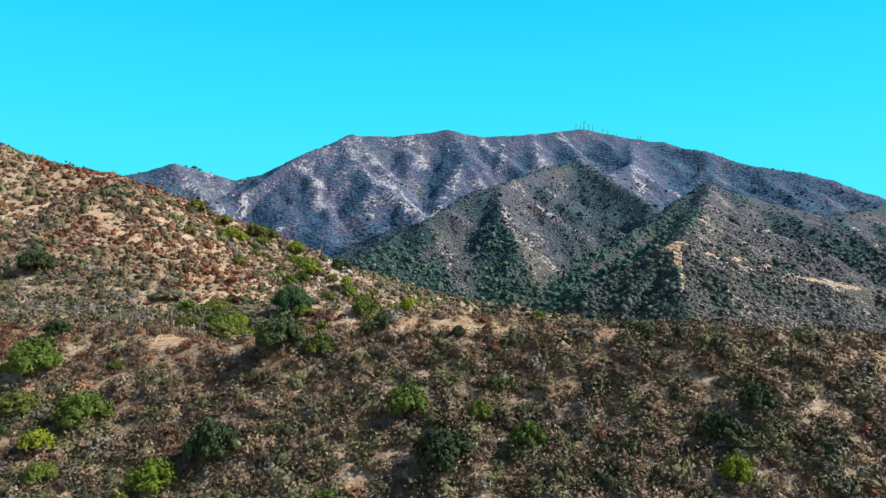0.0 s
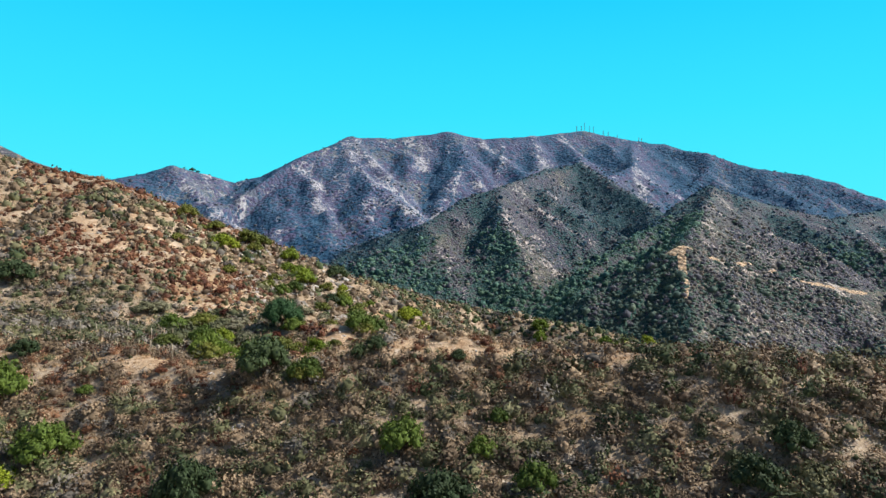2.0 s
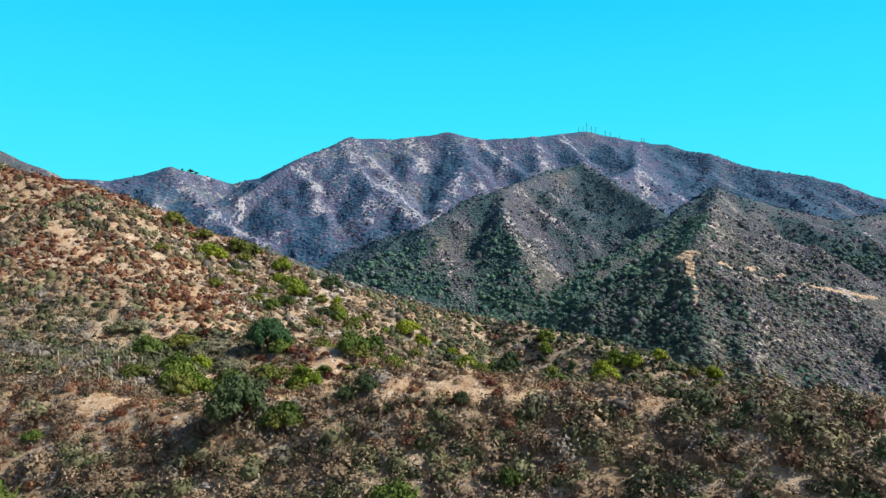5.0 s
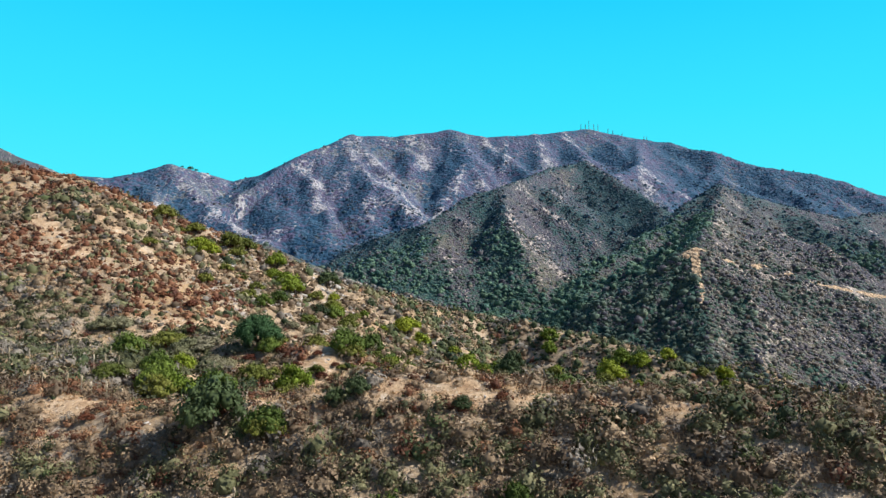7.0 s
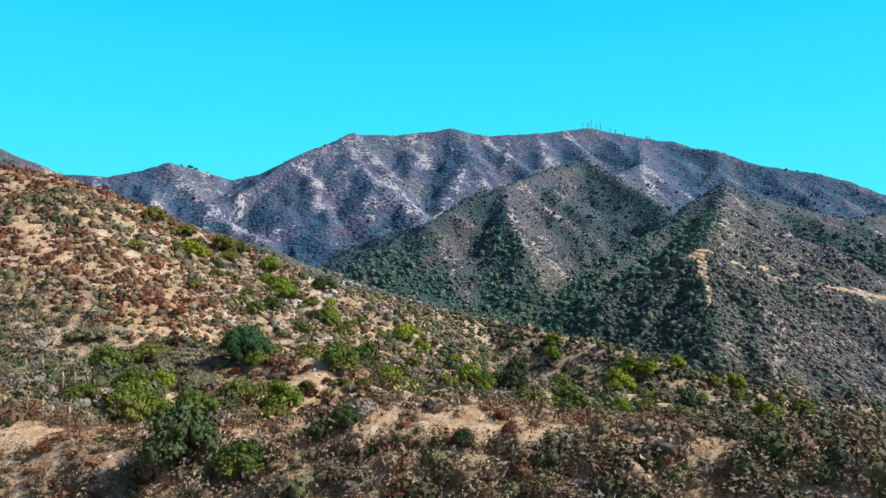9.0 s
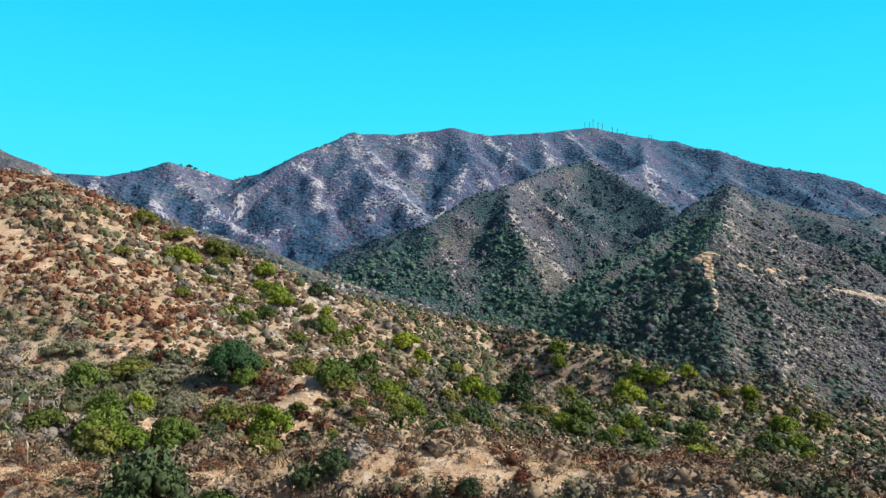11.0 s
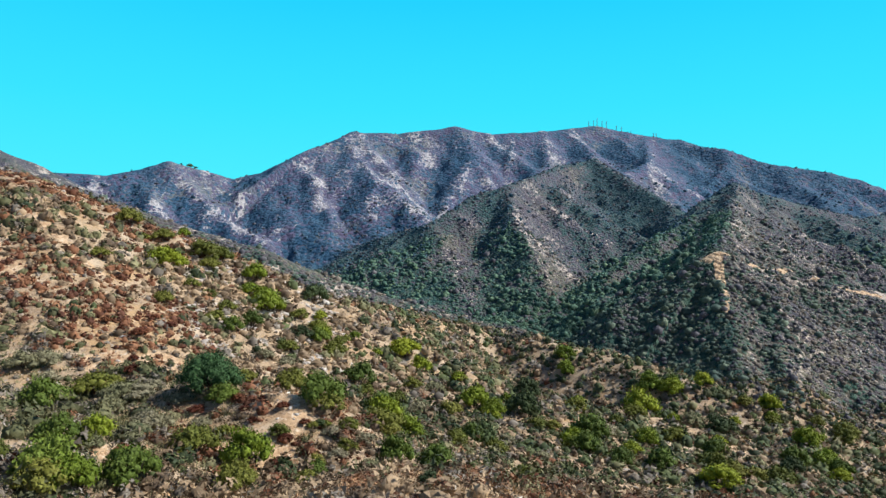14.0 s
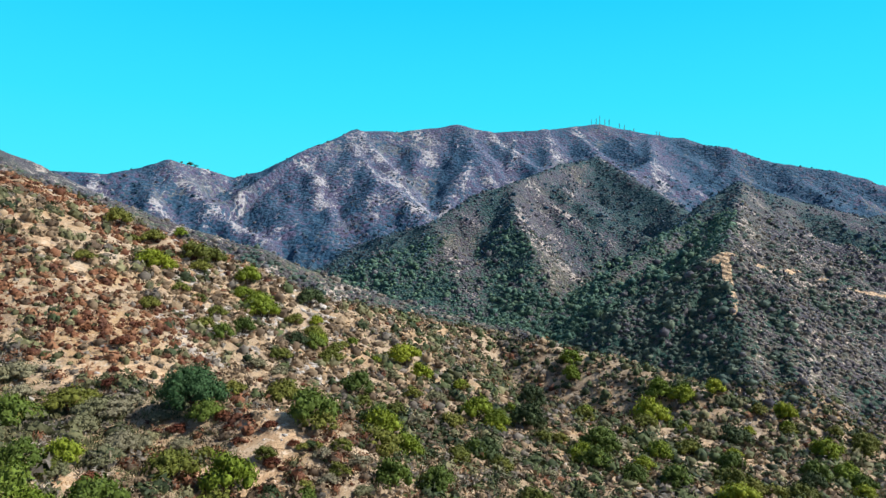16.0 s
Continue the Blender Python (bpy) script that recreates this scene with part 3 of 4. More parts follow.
NEAR = [shrub_shape(105, 0.20, 0.5, 0.58) for _ in range(8)]
NEAR_DRY = [shrub_shape(105, 0.19, 0.55, 0.55) for _ in range(8)]
MID = [shrub_shape(44, 0.28, 0.45, 0.62) for _ in range(7)]
MID_DRY = [shrub_shape(44, 0.27, 0.5, 0.6) for _ in range(7)]
FAR = [shrub_shape(14, 0.42, 0.4, 0.76) for _ in range(7)]
FAR_DRY = [shrub_shape(14, 0.42, 0.5, 0.74) for _ in range(7)]
SPECK = [shrub_shape(6, 0.5, core=0.9) for _ in range(7)]
TREE = [shrub_shape(70, 0.26, core=0.8) for _ in range(5)]
TUFT = []
for _ in range(4):
    root = rng.normal(size=(15, 3)) * (0.4, 0.4, 0.02)
    lean = rng.normal(size=(15, 3)) * (0.35, 0.35, 0.1) + (0, 0, 1)
    across = np.cross(lean, rng.normal(size=(15, 3)))
    across /= np.linalg.norm(across, axis=1, keepdims=True)
    TUFT.append((np.stack([root - across * 0.07, root + across * 0.07, root + lean * 0.8], 1).reshape(-1, 3), np.arange(45).reshape(-1, 3)))


def spots(n, x0, x1, y0, y1):
    return rng.uniform(x0, x1, n), rng.uniform(y0, y1, n)


def in_view(x, y, margin=12):
    """Ground that the flight can show at all."""
    return np.abs(x) < 0.70 * y + margin


LOOKOUTS = ((0, 0), (25, 2), (50, 5), (76, 10))  # along the flight: y, z


def in_sight(x, y):
    """Ground that no nearer ridge hides from the flight."""
    seen = np.zeros(x.shape, bool)
    az = np.linspace(-0.75, 0.75, 260)
    reach = np.geomspace(40, 480, 170)
    for ey, ez in LOOKOUTS:
        a, d = np.meshgrid(az, reach, indexing="ij")
        angle = (land(d * np.sin(a), ey + d * np.cos(a)) - ez) / d
        hidden_below = np.maximum.accumulate(angle, axis=1)
        q, bearing = np.hypot(x, y - ey), np.arctan2(x, y - ey)
        i = np.clip(np.searchsorted(az, bearing), 0, len(az) - 1)
        j = np.clip(np.searchsorted(reach, q * 0.95) - 1, 0, len(reach) - 1)
        seen |= (land(x, y) + 3.5 - ez) / q > hidden_below[i, j]
    return seen


def sizes(n, mean, spread=0.35, least=0.5):
    return np.clip(mean * np.exp(rng.normal(size=n) * spread), mean * least, mean * 2.2)



# foreground ridge, the shelf behind it and the hillsides round the little valley
x0, y0 = spots(13500, -110, 125, 77, 150)
x1, y1 = spots(18500, -190, 170, 150, 240)
x2, y2 = spots(25000, -290, 310, 240, 430)
x, y = np.concatenate([x0, x1, x2]), np.concatenate([y0, y1, y2])
keep = in_view(x, y) & ((bare(x, y) < 0.25 + 0.4 * rng.random(len(x))) | (rng.random(len(x)) < 0.28))
x, y = x[keep], y[keep]
shown = in_sight(x, y)
keep = shown | (rng.random(len(x)) < 0.12)
x, y, shown = x[keep], y[keep], shown[keep]
patch = fbm(x, y, 30, 3, 40)
grain = fbm(x, y, 9, 2, 50)
face = 1 - step(y, 116, 126)  # slope that faces the camera at the start
top = step(y, 108, 116) * (1 - step(y, 136, 142)) * (1 - step(x, 45, 62))
hill = step(y, 195, 225) * (1 - step(x, -75, -45))
knoll = np.exp(-(((x + 30) / 16) ** 2 + ((y - 186) / 18) ** 2))
dell = step(y, 150, 200) * step(x, -45, 0)
shelf = step(y, 140, 148) * (1 - step(y, 195, 215)) * (1 - step(x, -50, -30))
cover = 0.86 + 0.2 * step(y, 235, 260) * step(x, -30, 10) + 0.60 * hill + 0.42 * face + 0.2 * dell - 0.42 * shelf + 0.3 * step(y, 235, 260) * step(x, -30, 0) - 0.42 * top * (1 - face * 0.7) * step(x, -60, -28) - 0.3 * knoll + 0.85 * grain + 0.25 * patch
keep = rng.random(len(x)) < np.clip(cover, 0.05, 1)
x, y, shown, patch, top, hill, knoll, dell, shelf, face = (v[keep] for v in (x, y, shown, patch, top, hill, knoll, dell, shelf, face))
mix = rng.random(len(x))
rusty = 0.10 + 0.55 * top * (1 - 0.6 * face) + 0.8 * np.clip(hill * (0.6 + 2.2 * fbm(x, y, 40, 2, 61)), 0, 1) + 0.75 * knoll - 0.07 * face
rusty = np.clip(rusty - 0.07 * dell, 0.02, 0.9)
greenish = np.clip(0.36 * dell + 0.02 * face + 0.12 * shelf + 0.25 * patch, 0.04, 0.6)
greyish = np.clip(0.30 * face + 0.6 * shelf + 0.2 * dell + 0.3 * hill - 0.3 * patch, 0.08, 0.7)
kind = np.where(mix < rusty, 0, np.where(mix < rusty + greenish * (1 - rusty), 1, np.where(mix < rusty + (greenish + greyish) * (1 - rusty), 2, 3)))
kind = np.where((kind >= 2) & (rng.random(len(x)) < 0.12 + 0.4 * shelf + 0.12 * dell), 4, kind)
radius = sizes(len(x), 1.05, 0.48) * np.where(kind == 0, 0.85 - 0.2 * top, 1.0) * (1 + 0.2 * shelf * ((kind == 2) | (kind == 4))) * np.where(y < 150, 1.14, np.where(y < 240, 1.1, 1.4))
bands = (shown & (y < 140), (~shown & (y < 140)) | ((y >= 140) & (y < 205)), y >= 205)
for k, (name, material, label, dry) in enumerate((
    ("rust_brush", RUST, "rust-brown dried buckwheat brush covering the slope", True),
    ("dark_brush", CHAPARRAL, "dark green chaparral brush covering the slope", False),
    ("sage_brush", SAGE, "grey-green sage scrub covering the slope", False),
    ("brown_brush", BROWN, "dry brown brush covering the sandy slope", True),
    ("grey_brush", GREY_TWIG, "grey leafless twiggy brush between the green bushes", True),
)):
    for band, wet_shapes, dry_shapes in zip(bands, (NEAR, MID, FAR), (NEAR_DRY, MID_DRY, FAR_DRY)):
        i = np.flatnonzero((kind == k) & band)
        scatter(name, material, label, dry_shapes if dry else wet_shapes, x[i], y[i], radius[i], 0.92 if dry else 1.05)

# the canyon side under the flight
x, y = spots(7500, -160, 160, -90, 78)
keep = rng.random(len(x)) < 0.75 + 0.5 * fbm(x, y, 30, 3, 40)
x, y = x[keep], y[keep]
m = rng.random(len(x))
scatter("brown_brush", BROWN, "dry brown brush covering the sandy slope", FAR_DRY, x[m < 0.6], y[m < 0.6], sizes((m < 0.6).sum(), 1.5), 0.75)
scatter("sage_brush", SAGE, "grey-green sage scrub covering the slope", FAR, x[m >= 0.6], y[m >= 0.6], sizes((m >= 0.6).sum(), 1.4), 0.75)

# dry grass on the open tops
x, y = spots(25000, -110, 110, 86, 200)
want = 0.08 + 0.95 * step(y, 106, 115) * (1 - step(y, 134, 146)) * (1 - step(x, 35, 75)) + 0.7 * fbm(x, y, 16, 3, 71)
keep = in_view(x, y) & (rng.random(len(x)) < want * 0.9)
x, y = x[keep], y[keep]
scatter("dry_grass", STRAW, "straw-coloured dry grass tufts on sandy ground", TUFT, x, y, sizes(len(x), 0.8), 0.38, 0.0)

# low grey-green herbs on the shelf
x, y = spots(8000, -140, -18, 140, 205)
keep = in_view(x, y) & (rng.random(len(x)) < 0.7 + 0.8 * fbm(x, y, 18, 3, 44)) & (bare(x, y) < 0.4)
x, y = x[keep], y[keep]
scatter("low_herbs", SAGE, "low grey-green herbs covering the level shelf", TUFT, x, y, sizes(len(x), 1.0), 0.5, 0.0)

# canyon ridges farther off: thick brush on the cool slopes, thin on the dry ones
x, y = spots(52000, -330, 640, 400, 900)
n1 = fbm(x, y, 60, 4, 80)
dry = sampled(DRY, x, y)
keep = in_view(x, y, 0) & (bare(x, y) < 0.4) & (rng.random(len(x)) < np.clip(0.44 + 0.6 * n1 - 0.2 * dry, 0.07, 0.7))
x, y, n1, dry = x[keep], y[keep], n1[keep], dry[keep]
m = rng.random(len(x)) + 0.5 * n1 - 0.75 * (dry - 0.5)
cool = (y > 590 + 40 * n1) & (dry < 0.45)
r = sizes(len(x), 1.7, 0.45) * (1 + 0.4 * (1 - dry))
for name, material, label, i in (
    ("canyon_green_brush", CANYON, "green chaparral on the cool canyon slopes", (m > 0.42) & cool),
    ("canyon_dark_brush", CANYON_DARK, "dark green chaparral on the canyon ridges", (m > 0.42) & ~cool),
    ("canyon_brown_brush", HAZED_GREY_SCRUB, "dull brown brush on the canyon ridges, greyed blue for haze", (m <= 0.42) & (m > 0.12)),
    ("canyon_sage_brush", GREY_TWIG, "grey-green scrub on the canyon ridges", m <= 0.12),
):
    scatter(name, material, label, SPECK, x[i], y[i], r[i], 0.9)

# the canyon ridge next behind the spur: low brush all over it
x, y = spots(17000, 20, 430, 395, 640)
keep = in_view(x, y, 0) & (bare(x, y) < 0.3) & (rng.random(len(x)) < np.clip(0.66 + 0.7 * fbm(x, y, 24, 3, 86), 0.1, 0.95))
x, y = x[keep], y[keep]
m = rng.random(len(x)) + 0.5 * (sampled(DRY, x, y) - 0.5) + 0.5 * fbm(x, y, 40, 3, 87)
for name, material, label, i in (
    ("ridge_dark_brush", CANYON_DARK, "dark green chaparral on the ridge with the sandy scar", m < 0.42),
    ("ridge_brown_brush", HAZED_GREY_SCRUB, "dull brown brush on the ridge with the sandy scar, greyed blue for haze", (m >= 0.42) & (m < 0.85)),
    ("ridge_grey_brush", GREY_TWIG, "grey twiggy brush on the ridge with the sandy scar", m >= 0.85),
):
    scatter(name, material, label, SPECK, x[i], y[i], sizes(i.sum(), 1.25, 0.4), 0.9)

# oaks crowding the canyon floor
x, y = spots(1800, 40, 200, 640, 890)
low = land(x, y)
keep = (rng.random(len(x)) < 0.75) & (low < -40)
trees = scatter("canyon_trees", CANYON, "dark green oaks crowding the canyon floor", TREE, x[keep], y[keep], sizes(keep.sum(), 4.0, 0.25), 0.95)
trees["category"] = "trees"

# bushes dotting the mountain
x, y = spots(29000, -1300, 1300, 860, 1880)
n1 = fbm(x, y, 150, 5, 90)
keep = in_view(x, y, 0) & (rng.random(len(x)) < np.clip(0.40 + 0.7 * n1 - 0.42 * sampled(DRY, x, y) + 0.2 * step(x, 420, 700) * step(y, 1150, 1350), 0.02, 0.7))
x, y = x[keep], y[keep]
m = rng.random(len(x)) + 0.3 * (sampled(DRY, x, y) - 0.5)
r = sizes(len(x), 2.6, 0.45) * (1 - 0.35 * step(y, 1400, 1650))
scatter("mountain_brush", HAZED_HIGH_SCRUB, "dark green bushes dotting the mountain slopes, blued for haze", SPECK, x[m < 0.7], y[m < 0.7], r[m < 0.7], 0.8)
scatter("mountain_scrub", HAZED_GREY_SCRUB, "dull brown scrub on the mountain slopes, greyed blue for haze", SPECK, x[m >= 0.7], y[m >= 0.7], r[m >= 0.7], 0.7)

# low scrub all over the rounded hill and the knob
x, y = spots(23000, -180, 720, 850, 1320)
dry = sampled(DRY, x, y)
keep = in_view(x, y, 0) & (rng.random(len(x)) < np.clip(0.55 + 0.9 * fbm(x, y, 45, 4, 91) - 0.3 * dry, 0.04, 0.85))
x, y, dry = x[keep], y[keep], dry[keep]
m = rng.random(len(x)) + 0.4 * (dry - 0.5) + 0.6 * fbm(x, y, 60, 3, 92)
for name, material, label, i in (
    ("hill_green_brush", HAZED_HIGH_SCRUB, "green chaparral on the rounded hill, blued for haze", m < 0.5),
    ("hill_brown_brush", HAZED_GREY_SCRUB, "dull brown scrub on the rounded hill, greyed blue for haze", m >= 0.5),
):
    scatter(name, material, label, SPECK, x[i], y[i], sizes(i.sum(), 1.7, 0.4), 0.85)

# pale rock ribs on the mountain
boulders = []
for _ in range(5):
    v, f = ico(1)
    boulders.append((v * rng.uniform(0.55, 1.1, (len(v), 1)) * (0.6, 1.5, 0.8), f))
x, y = spots(80000, -760, 700, 880, 1780)
streak = fbm(x, y * 0.35, 45, 4, 99) + 0.35 * step(x, -700, -250) * (1 - step(x, -40, 60)) * step(y, 1150, 1300)
keep = in_view(x, y, 0) & (0.5 * streak + 0.3 * rocky(x, y) + 0.35 * (sampled(DRY, x, y) - 0.4) + 0.12 * rng.normal(size=len(x)) > 0.62)
x, y = x[keep], y[keep]
ribs = scatter("rock_outcrops", GREY_ROCK, "pale grey granite ribs on the mountain", boulders, x, y, sizes(len(x), 1.3, 0.5), 0.6, 0.3, 0.5)
ribs["category"] = "rocks"

x, y = spots(30000, 60, 560, 430, 840)
keep = in_view(x, y, 0) & (fbm(x, y * 0.5, 26, 4, 123) + 0.3 * rocky(x, y) + 0.5 * (sampled(DRY, x, y) - 0.4) > 0.26) & (rng.random(len(x)) < 0.6)
x, y = x[keep], y[keep]
canyon_rocks = scatter("canyon_rocks", ROCK, "pale tan rock and bare scree between the brush", boulders, x, y, sizes(len(x), 1.0, 0.4), 0.6, 0.3, 0.8)
canyon_rocks["category"] = "rocks"

# loose pale rocks
x, y = spots(7500, -220, 170, 84, 340)
keep = in_view(x, y) & (fbm(x, y, 22, 3, 95) > 0.05)
x, y = x[keep], y[keep]
rocks = scatter("loose_rocks", ROCK, "pale granite rocks scattered over the slopes", boulders, x, y, sizes(len(x), 0.38, 0.5), 0.8, 0.1)
rocks["category"] = "rocks"


# white outcrops on the spur of the near hill
x, y = spots(5200, -90, 0, 225, 300)
keep = (fbm(x, y, 14, 3, 97) > 0.02) & (np.abs(x + 52 + 0.35 * (y - 260)) < 26)
x, y = x[keep], y[keep]
outcrops = scatter("white_outcrops", ROCK, "white granite outcrops among bushes on the spur", boulders, x, y, sizes(len(x), 0.75, 0.5), 0.7, 0.2)
outcrops["category"] = "rocks"


# ---- single bushes and trees ----
def part(name, mesh, material, parent, label=""):
    """One mesh object under a thing."""
    ob = new(name, mesh)
    if not mesh.materials:
        mesh.materials.append(material)
    ob.parent = parent
    if label:
        ob["label"] = label
    return ob


def limb(points, radii, sides=7):
    """A tapered, bent limb as vertices and quads split into triangles."""
    vs, fs = [], []
    for (px, py, pz), r in zip(points, radii):
        for k in range(sides):
            a = 2 * math.pi * k / sides
            vs.append((px + r * math.cos(a), py + r * math.sin(a), pz))
    for s in range(len(points) - 1):
        for k in range(sides):
            a, b = s * sides + k, s * sides + (k + 1) % sides
            fs += [(a, b, b + sides), (a, b + sides, a + sides)]
    return np.array(vs, float), np.array(fs)


def crown_shape(lobes, spread, height, lobe, leaves, size, low=-0.35):
    """A crown of many leaf sprays on overlapping uneven lobes, with gaps between them; spans one unit in radius."""
    pieces = []
    for k in range(lobes):
        a = 2.4 * k + rng.uniform(-0.5, 0.5)
        q = math.sqrt((k + 0.3) / lobes)
        r = lobe * rng.uniform(0.75, 1.2)
        cx, cy = spread * q * math.cos(a), spread * q * math.sin(a)
        cz = height * (0.32 + 0.50 * (1 - q ** 2.2)) * rng.uniform(0.8, 1.15)
        v, f = ico(1)
        v = v * rng.uniform(0.45, 0.7, (len(v), 1)) * (r, r, r * 0.78) + (cx, cy, cz)
        d = domed(leaves, low)
        c = d * rng.uniform(0.66, 1.1, (len(d), 1)) * (r, r, r * 0.82) + (cx, cy, cz)
        pieces += [(v, f), leaf_tris(c, d + rng.normal(size=d.shape) * 0.4, size)]
    return join(*pieces)


def stems_shape(height, reach, count, thick):
    pieces = []
    for k in range(count):
        a = 2 * math.pi * k / count + rng.uniform(-0.4, 0.4)
        dx, dy = reach * math.cos(a), reach * math.sin(a)
        pieces.append(limb([(0.05 * dx, 0.05 * dy, -0.15), (0.3 * dx, 0.3 * dy, 0.22 * height), (0.8 * dx, 0.8 * dy, 0.5 * height), (dx, dy, 0.72 * height)],
                           [thick, thick * 0.8, thick * 0.5, thick * 0.25]))
    return join(*pieces)


BUSH_FORMS = []
for form in range(6):
    crown = mesh_of("crown", *crown_shape(19 + form % 3, 0.70, 0.86, 0.30, 72, 0.086), None, True)
    stems = mesh_of("stems", *stems_shape(0.8, 0.5, 5, 0.035))
    stems.materials.append(BARK)
    BUSH_FORMS.append((crown, stems))
crowns_in = {}


def crown_in(form, material):
    """The crown mesh of a form in one colour of foliage."""
    key = (form, material.name)
    if key not in crowns_in:
        me = BUSH_FORMS[form][0].copy()
        me.materials.clear()
        me.materials.append(material)
        crowns_in[key] = me
    return crowns_in[key]


def bush(name, px, py, width, material, label, group, tall=1.0, category="bush"):
    """A many-stemmed evergreen bush on the ground."""
    form = int(rng.integers(0, 6))
    root = new(name)
    part("stems", BUSH_FORMS[form][1], BARK, root)
    part("crown", crown_in(form, material), material, root)
    r = width * 0.64
    z = float(land(np.array([px]), np.array([py]))[0])
    root.matrix_basis = pose(px, py, z - 0.06 * r, 0, 0, rng.uniform(0, 360)) @ Matrix.Diagonal((r, r * rng.uniform(0.85, 1.0), r * 1.2 * tall * rng.uniform(0.85, 1.1), 1))
    return tagged(root, label, category, group)


BRIGHT_BUSHES = [  # place, width
    (-63.1, 105.3, 5.9), (-41.6, 96.3, 7), (36.7, 83.8, 4.6), (-44.4, 92.8, 4.7), (-13.7, 217, 8.3),
    (-8, 196.1, 6.1), (-13.6, 282.2, 10.4), (-8.2, 278, 7.6), (7.6, 246.6, 8.6), (49.4, 350, 10.3), (73, 308, 9.7), (78.5, 301.2, 8.5),
    (60.3, 277.8, 11.8), (89, 301.9, 6.8), (51.1, 239.1, 6.8), (108.4, 293.6, 8.2), (109, 270.2, 8.9), (103.8, 251.7, 6.6), (-28.8, 165.7, 7.6),
    (-49.9, 163.2, 5.2), (-62.1, 284.1, 7.9), (-80.1, 262.6, 7.9), (-53.2, 265.3, 9.6), (48, 341.7, 6.7), (-44.3, 147.2, 6.1), (-6.8, 192.1, 6.1),
    (10.7, 240.9, 4.3), (12.6, 238.6, 3.5),
]
BRIGHT_BUSHES_SECOND = [  # place, width
    (106.3, 287.6, 4.5), (101.2, 247.1, 7.3), (99.2, 236.3, 5.5), (58.7, 211.2, 8.2), (48.6, 338.9, 6.2), (3.7, 280.2, 4.8), (12.3, 242, 6.3),
    (39.7, 271.4, 5.9), (30.5, 225, 7.2), (44.7, 228.6, 4.9), (17.3, 259.4, 4), (73.4, 312.3, 6.7), (148.2, 383.4, 7.7), (108.3, 294.1, 6.2),
    (159, 380.7, 7.1), (158.7, 332.9, 5.4), (75.1, 252.8, 4.4), (69.3, 272.1, 4.1), (92.6, 284.1, 4.3), (-55.6, 270.8, 8.2), (-60.7, 274.1, 6.3),
    (-51.5, 268, 7.3), (-39.5, 277.1, 4.7), (-37.1, 265.1, 6.4), (-28.2, 274.7, 4), (-21.1, 271.3, 3.3), (-187.7, 541.8, 9.4), (-83.2, 261.4, 7.8),
]
GREEN_BUSHES = [  # place, width
    (-75.8, 124.7, 10.1), (-21, 183, 8.1),
    (-59.4, 110.7, 8.9), (-5.5, 101.7, 6.9), (12, 94.4, 5.3), (-15, 87.6, 6.3), (-21.4, 116.3, 5.6), (-59, 98.5, 4.5),
    (8, 105.3, 3.6), (5.5, 99.7, 3.9), (-60.4, 124.2, 3.1), (-38.5, 183.8, 5.5), (-7.7, 175.8, 6.3), (-1.1, 180.5, 6.6), (-22.7, 242.9, 9.1),
    (35.8, 234.7, 9.3), (48.4, 218.8, 7.8), (32.1, 223.5, 7.4), (39.1, 217.4, 6.5), (91.6, 245.1, 8.5), (102.9, 242.9, 6.3), (68.9, 239.6, 6.8),
    (-52.9, 158.7, 5.6), (-68.4, 181.1, 8), (-54, 237.1, 5.4), (-52.2, 246.9, 6.5), (-48.8, 149.2, 7.6), (-39.6, 152, 7.1),
    (-15.1, 222.4, 8.3), (-36.9, 261.1, 6.4),
]
GREEN_BUSHES_SECOND = [  # place, width
    (-18.7, 166.4, 3.2), (64.9, 278.9, 6.1), (79.9, 305.6, 5.9), (70.4, 243.2, 5), (154.2, 323.6, 6.3), (6, 210.8, 5.9),
]
OLIVE_BUSHES = [  # place, width
    (-72.3, 113.5, 7.5), (-37.2, 166.7, 7.3),
    (-68.9, 182.1, 8.1), (-56.9, 149.4, 6.2), (-47.1, 145.7, 6.9), (-49.8, 159.8, 4.4), (-21.4, 116.3, 5.2), (-63.8, 188.6, 7.6), (-106.7, 292.1, 9.1),
    (-93.4, 287.6, 8), (-78.8, 286.3, 12.4), (-74.7, 277.8, 6.8), (-71.2, 254.4, 5.3), (-72, 237.5, 5.5), (-65.9, 252.4, 5.2), (-59.5, 248.9, 5.8),
    (-92.7, 246.6, 5.8), (-38.4, 267.4, 8.1), (-31.7, 257, 7.6), (-40.8, 241.8, 4.9), (105.7, 286.2, 5.3), (-44.9, 271.1, 5.8), (-11.2, 187.6, 7.2),
    (-19.9, 181.5, 5.8), (-61.2, 190.7, 4), (-27.8, 157.3, 5.8), (-35.4, 221.7, 8.2), (-44, 214.7, 4.8), (-32.1, 265.7, 5.7), (-15.9, 179, 3.6),
    (-35.5, 175.2, 3.1), (-19.7, 163.3, 3.9),
]
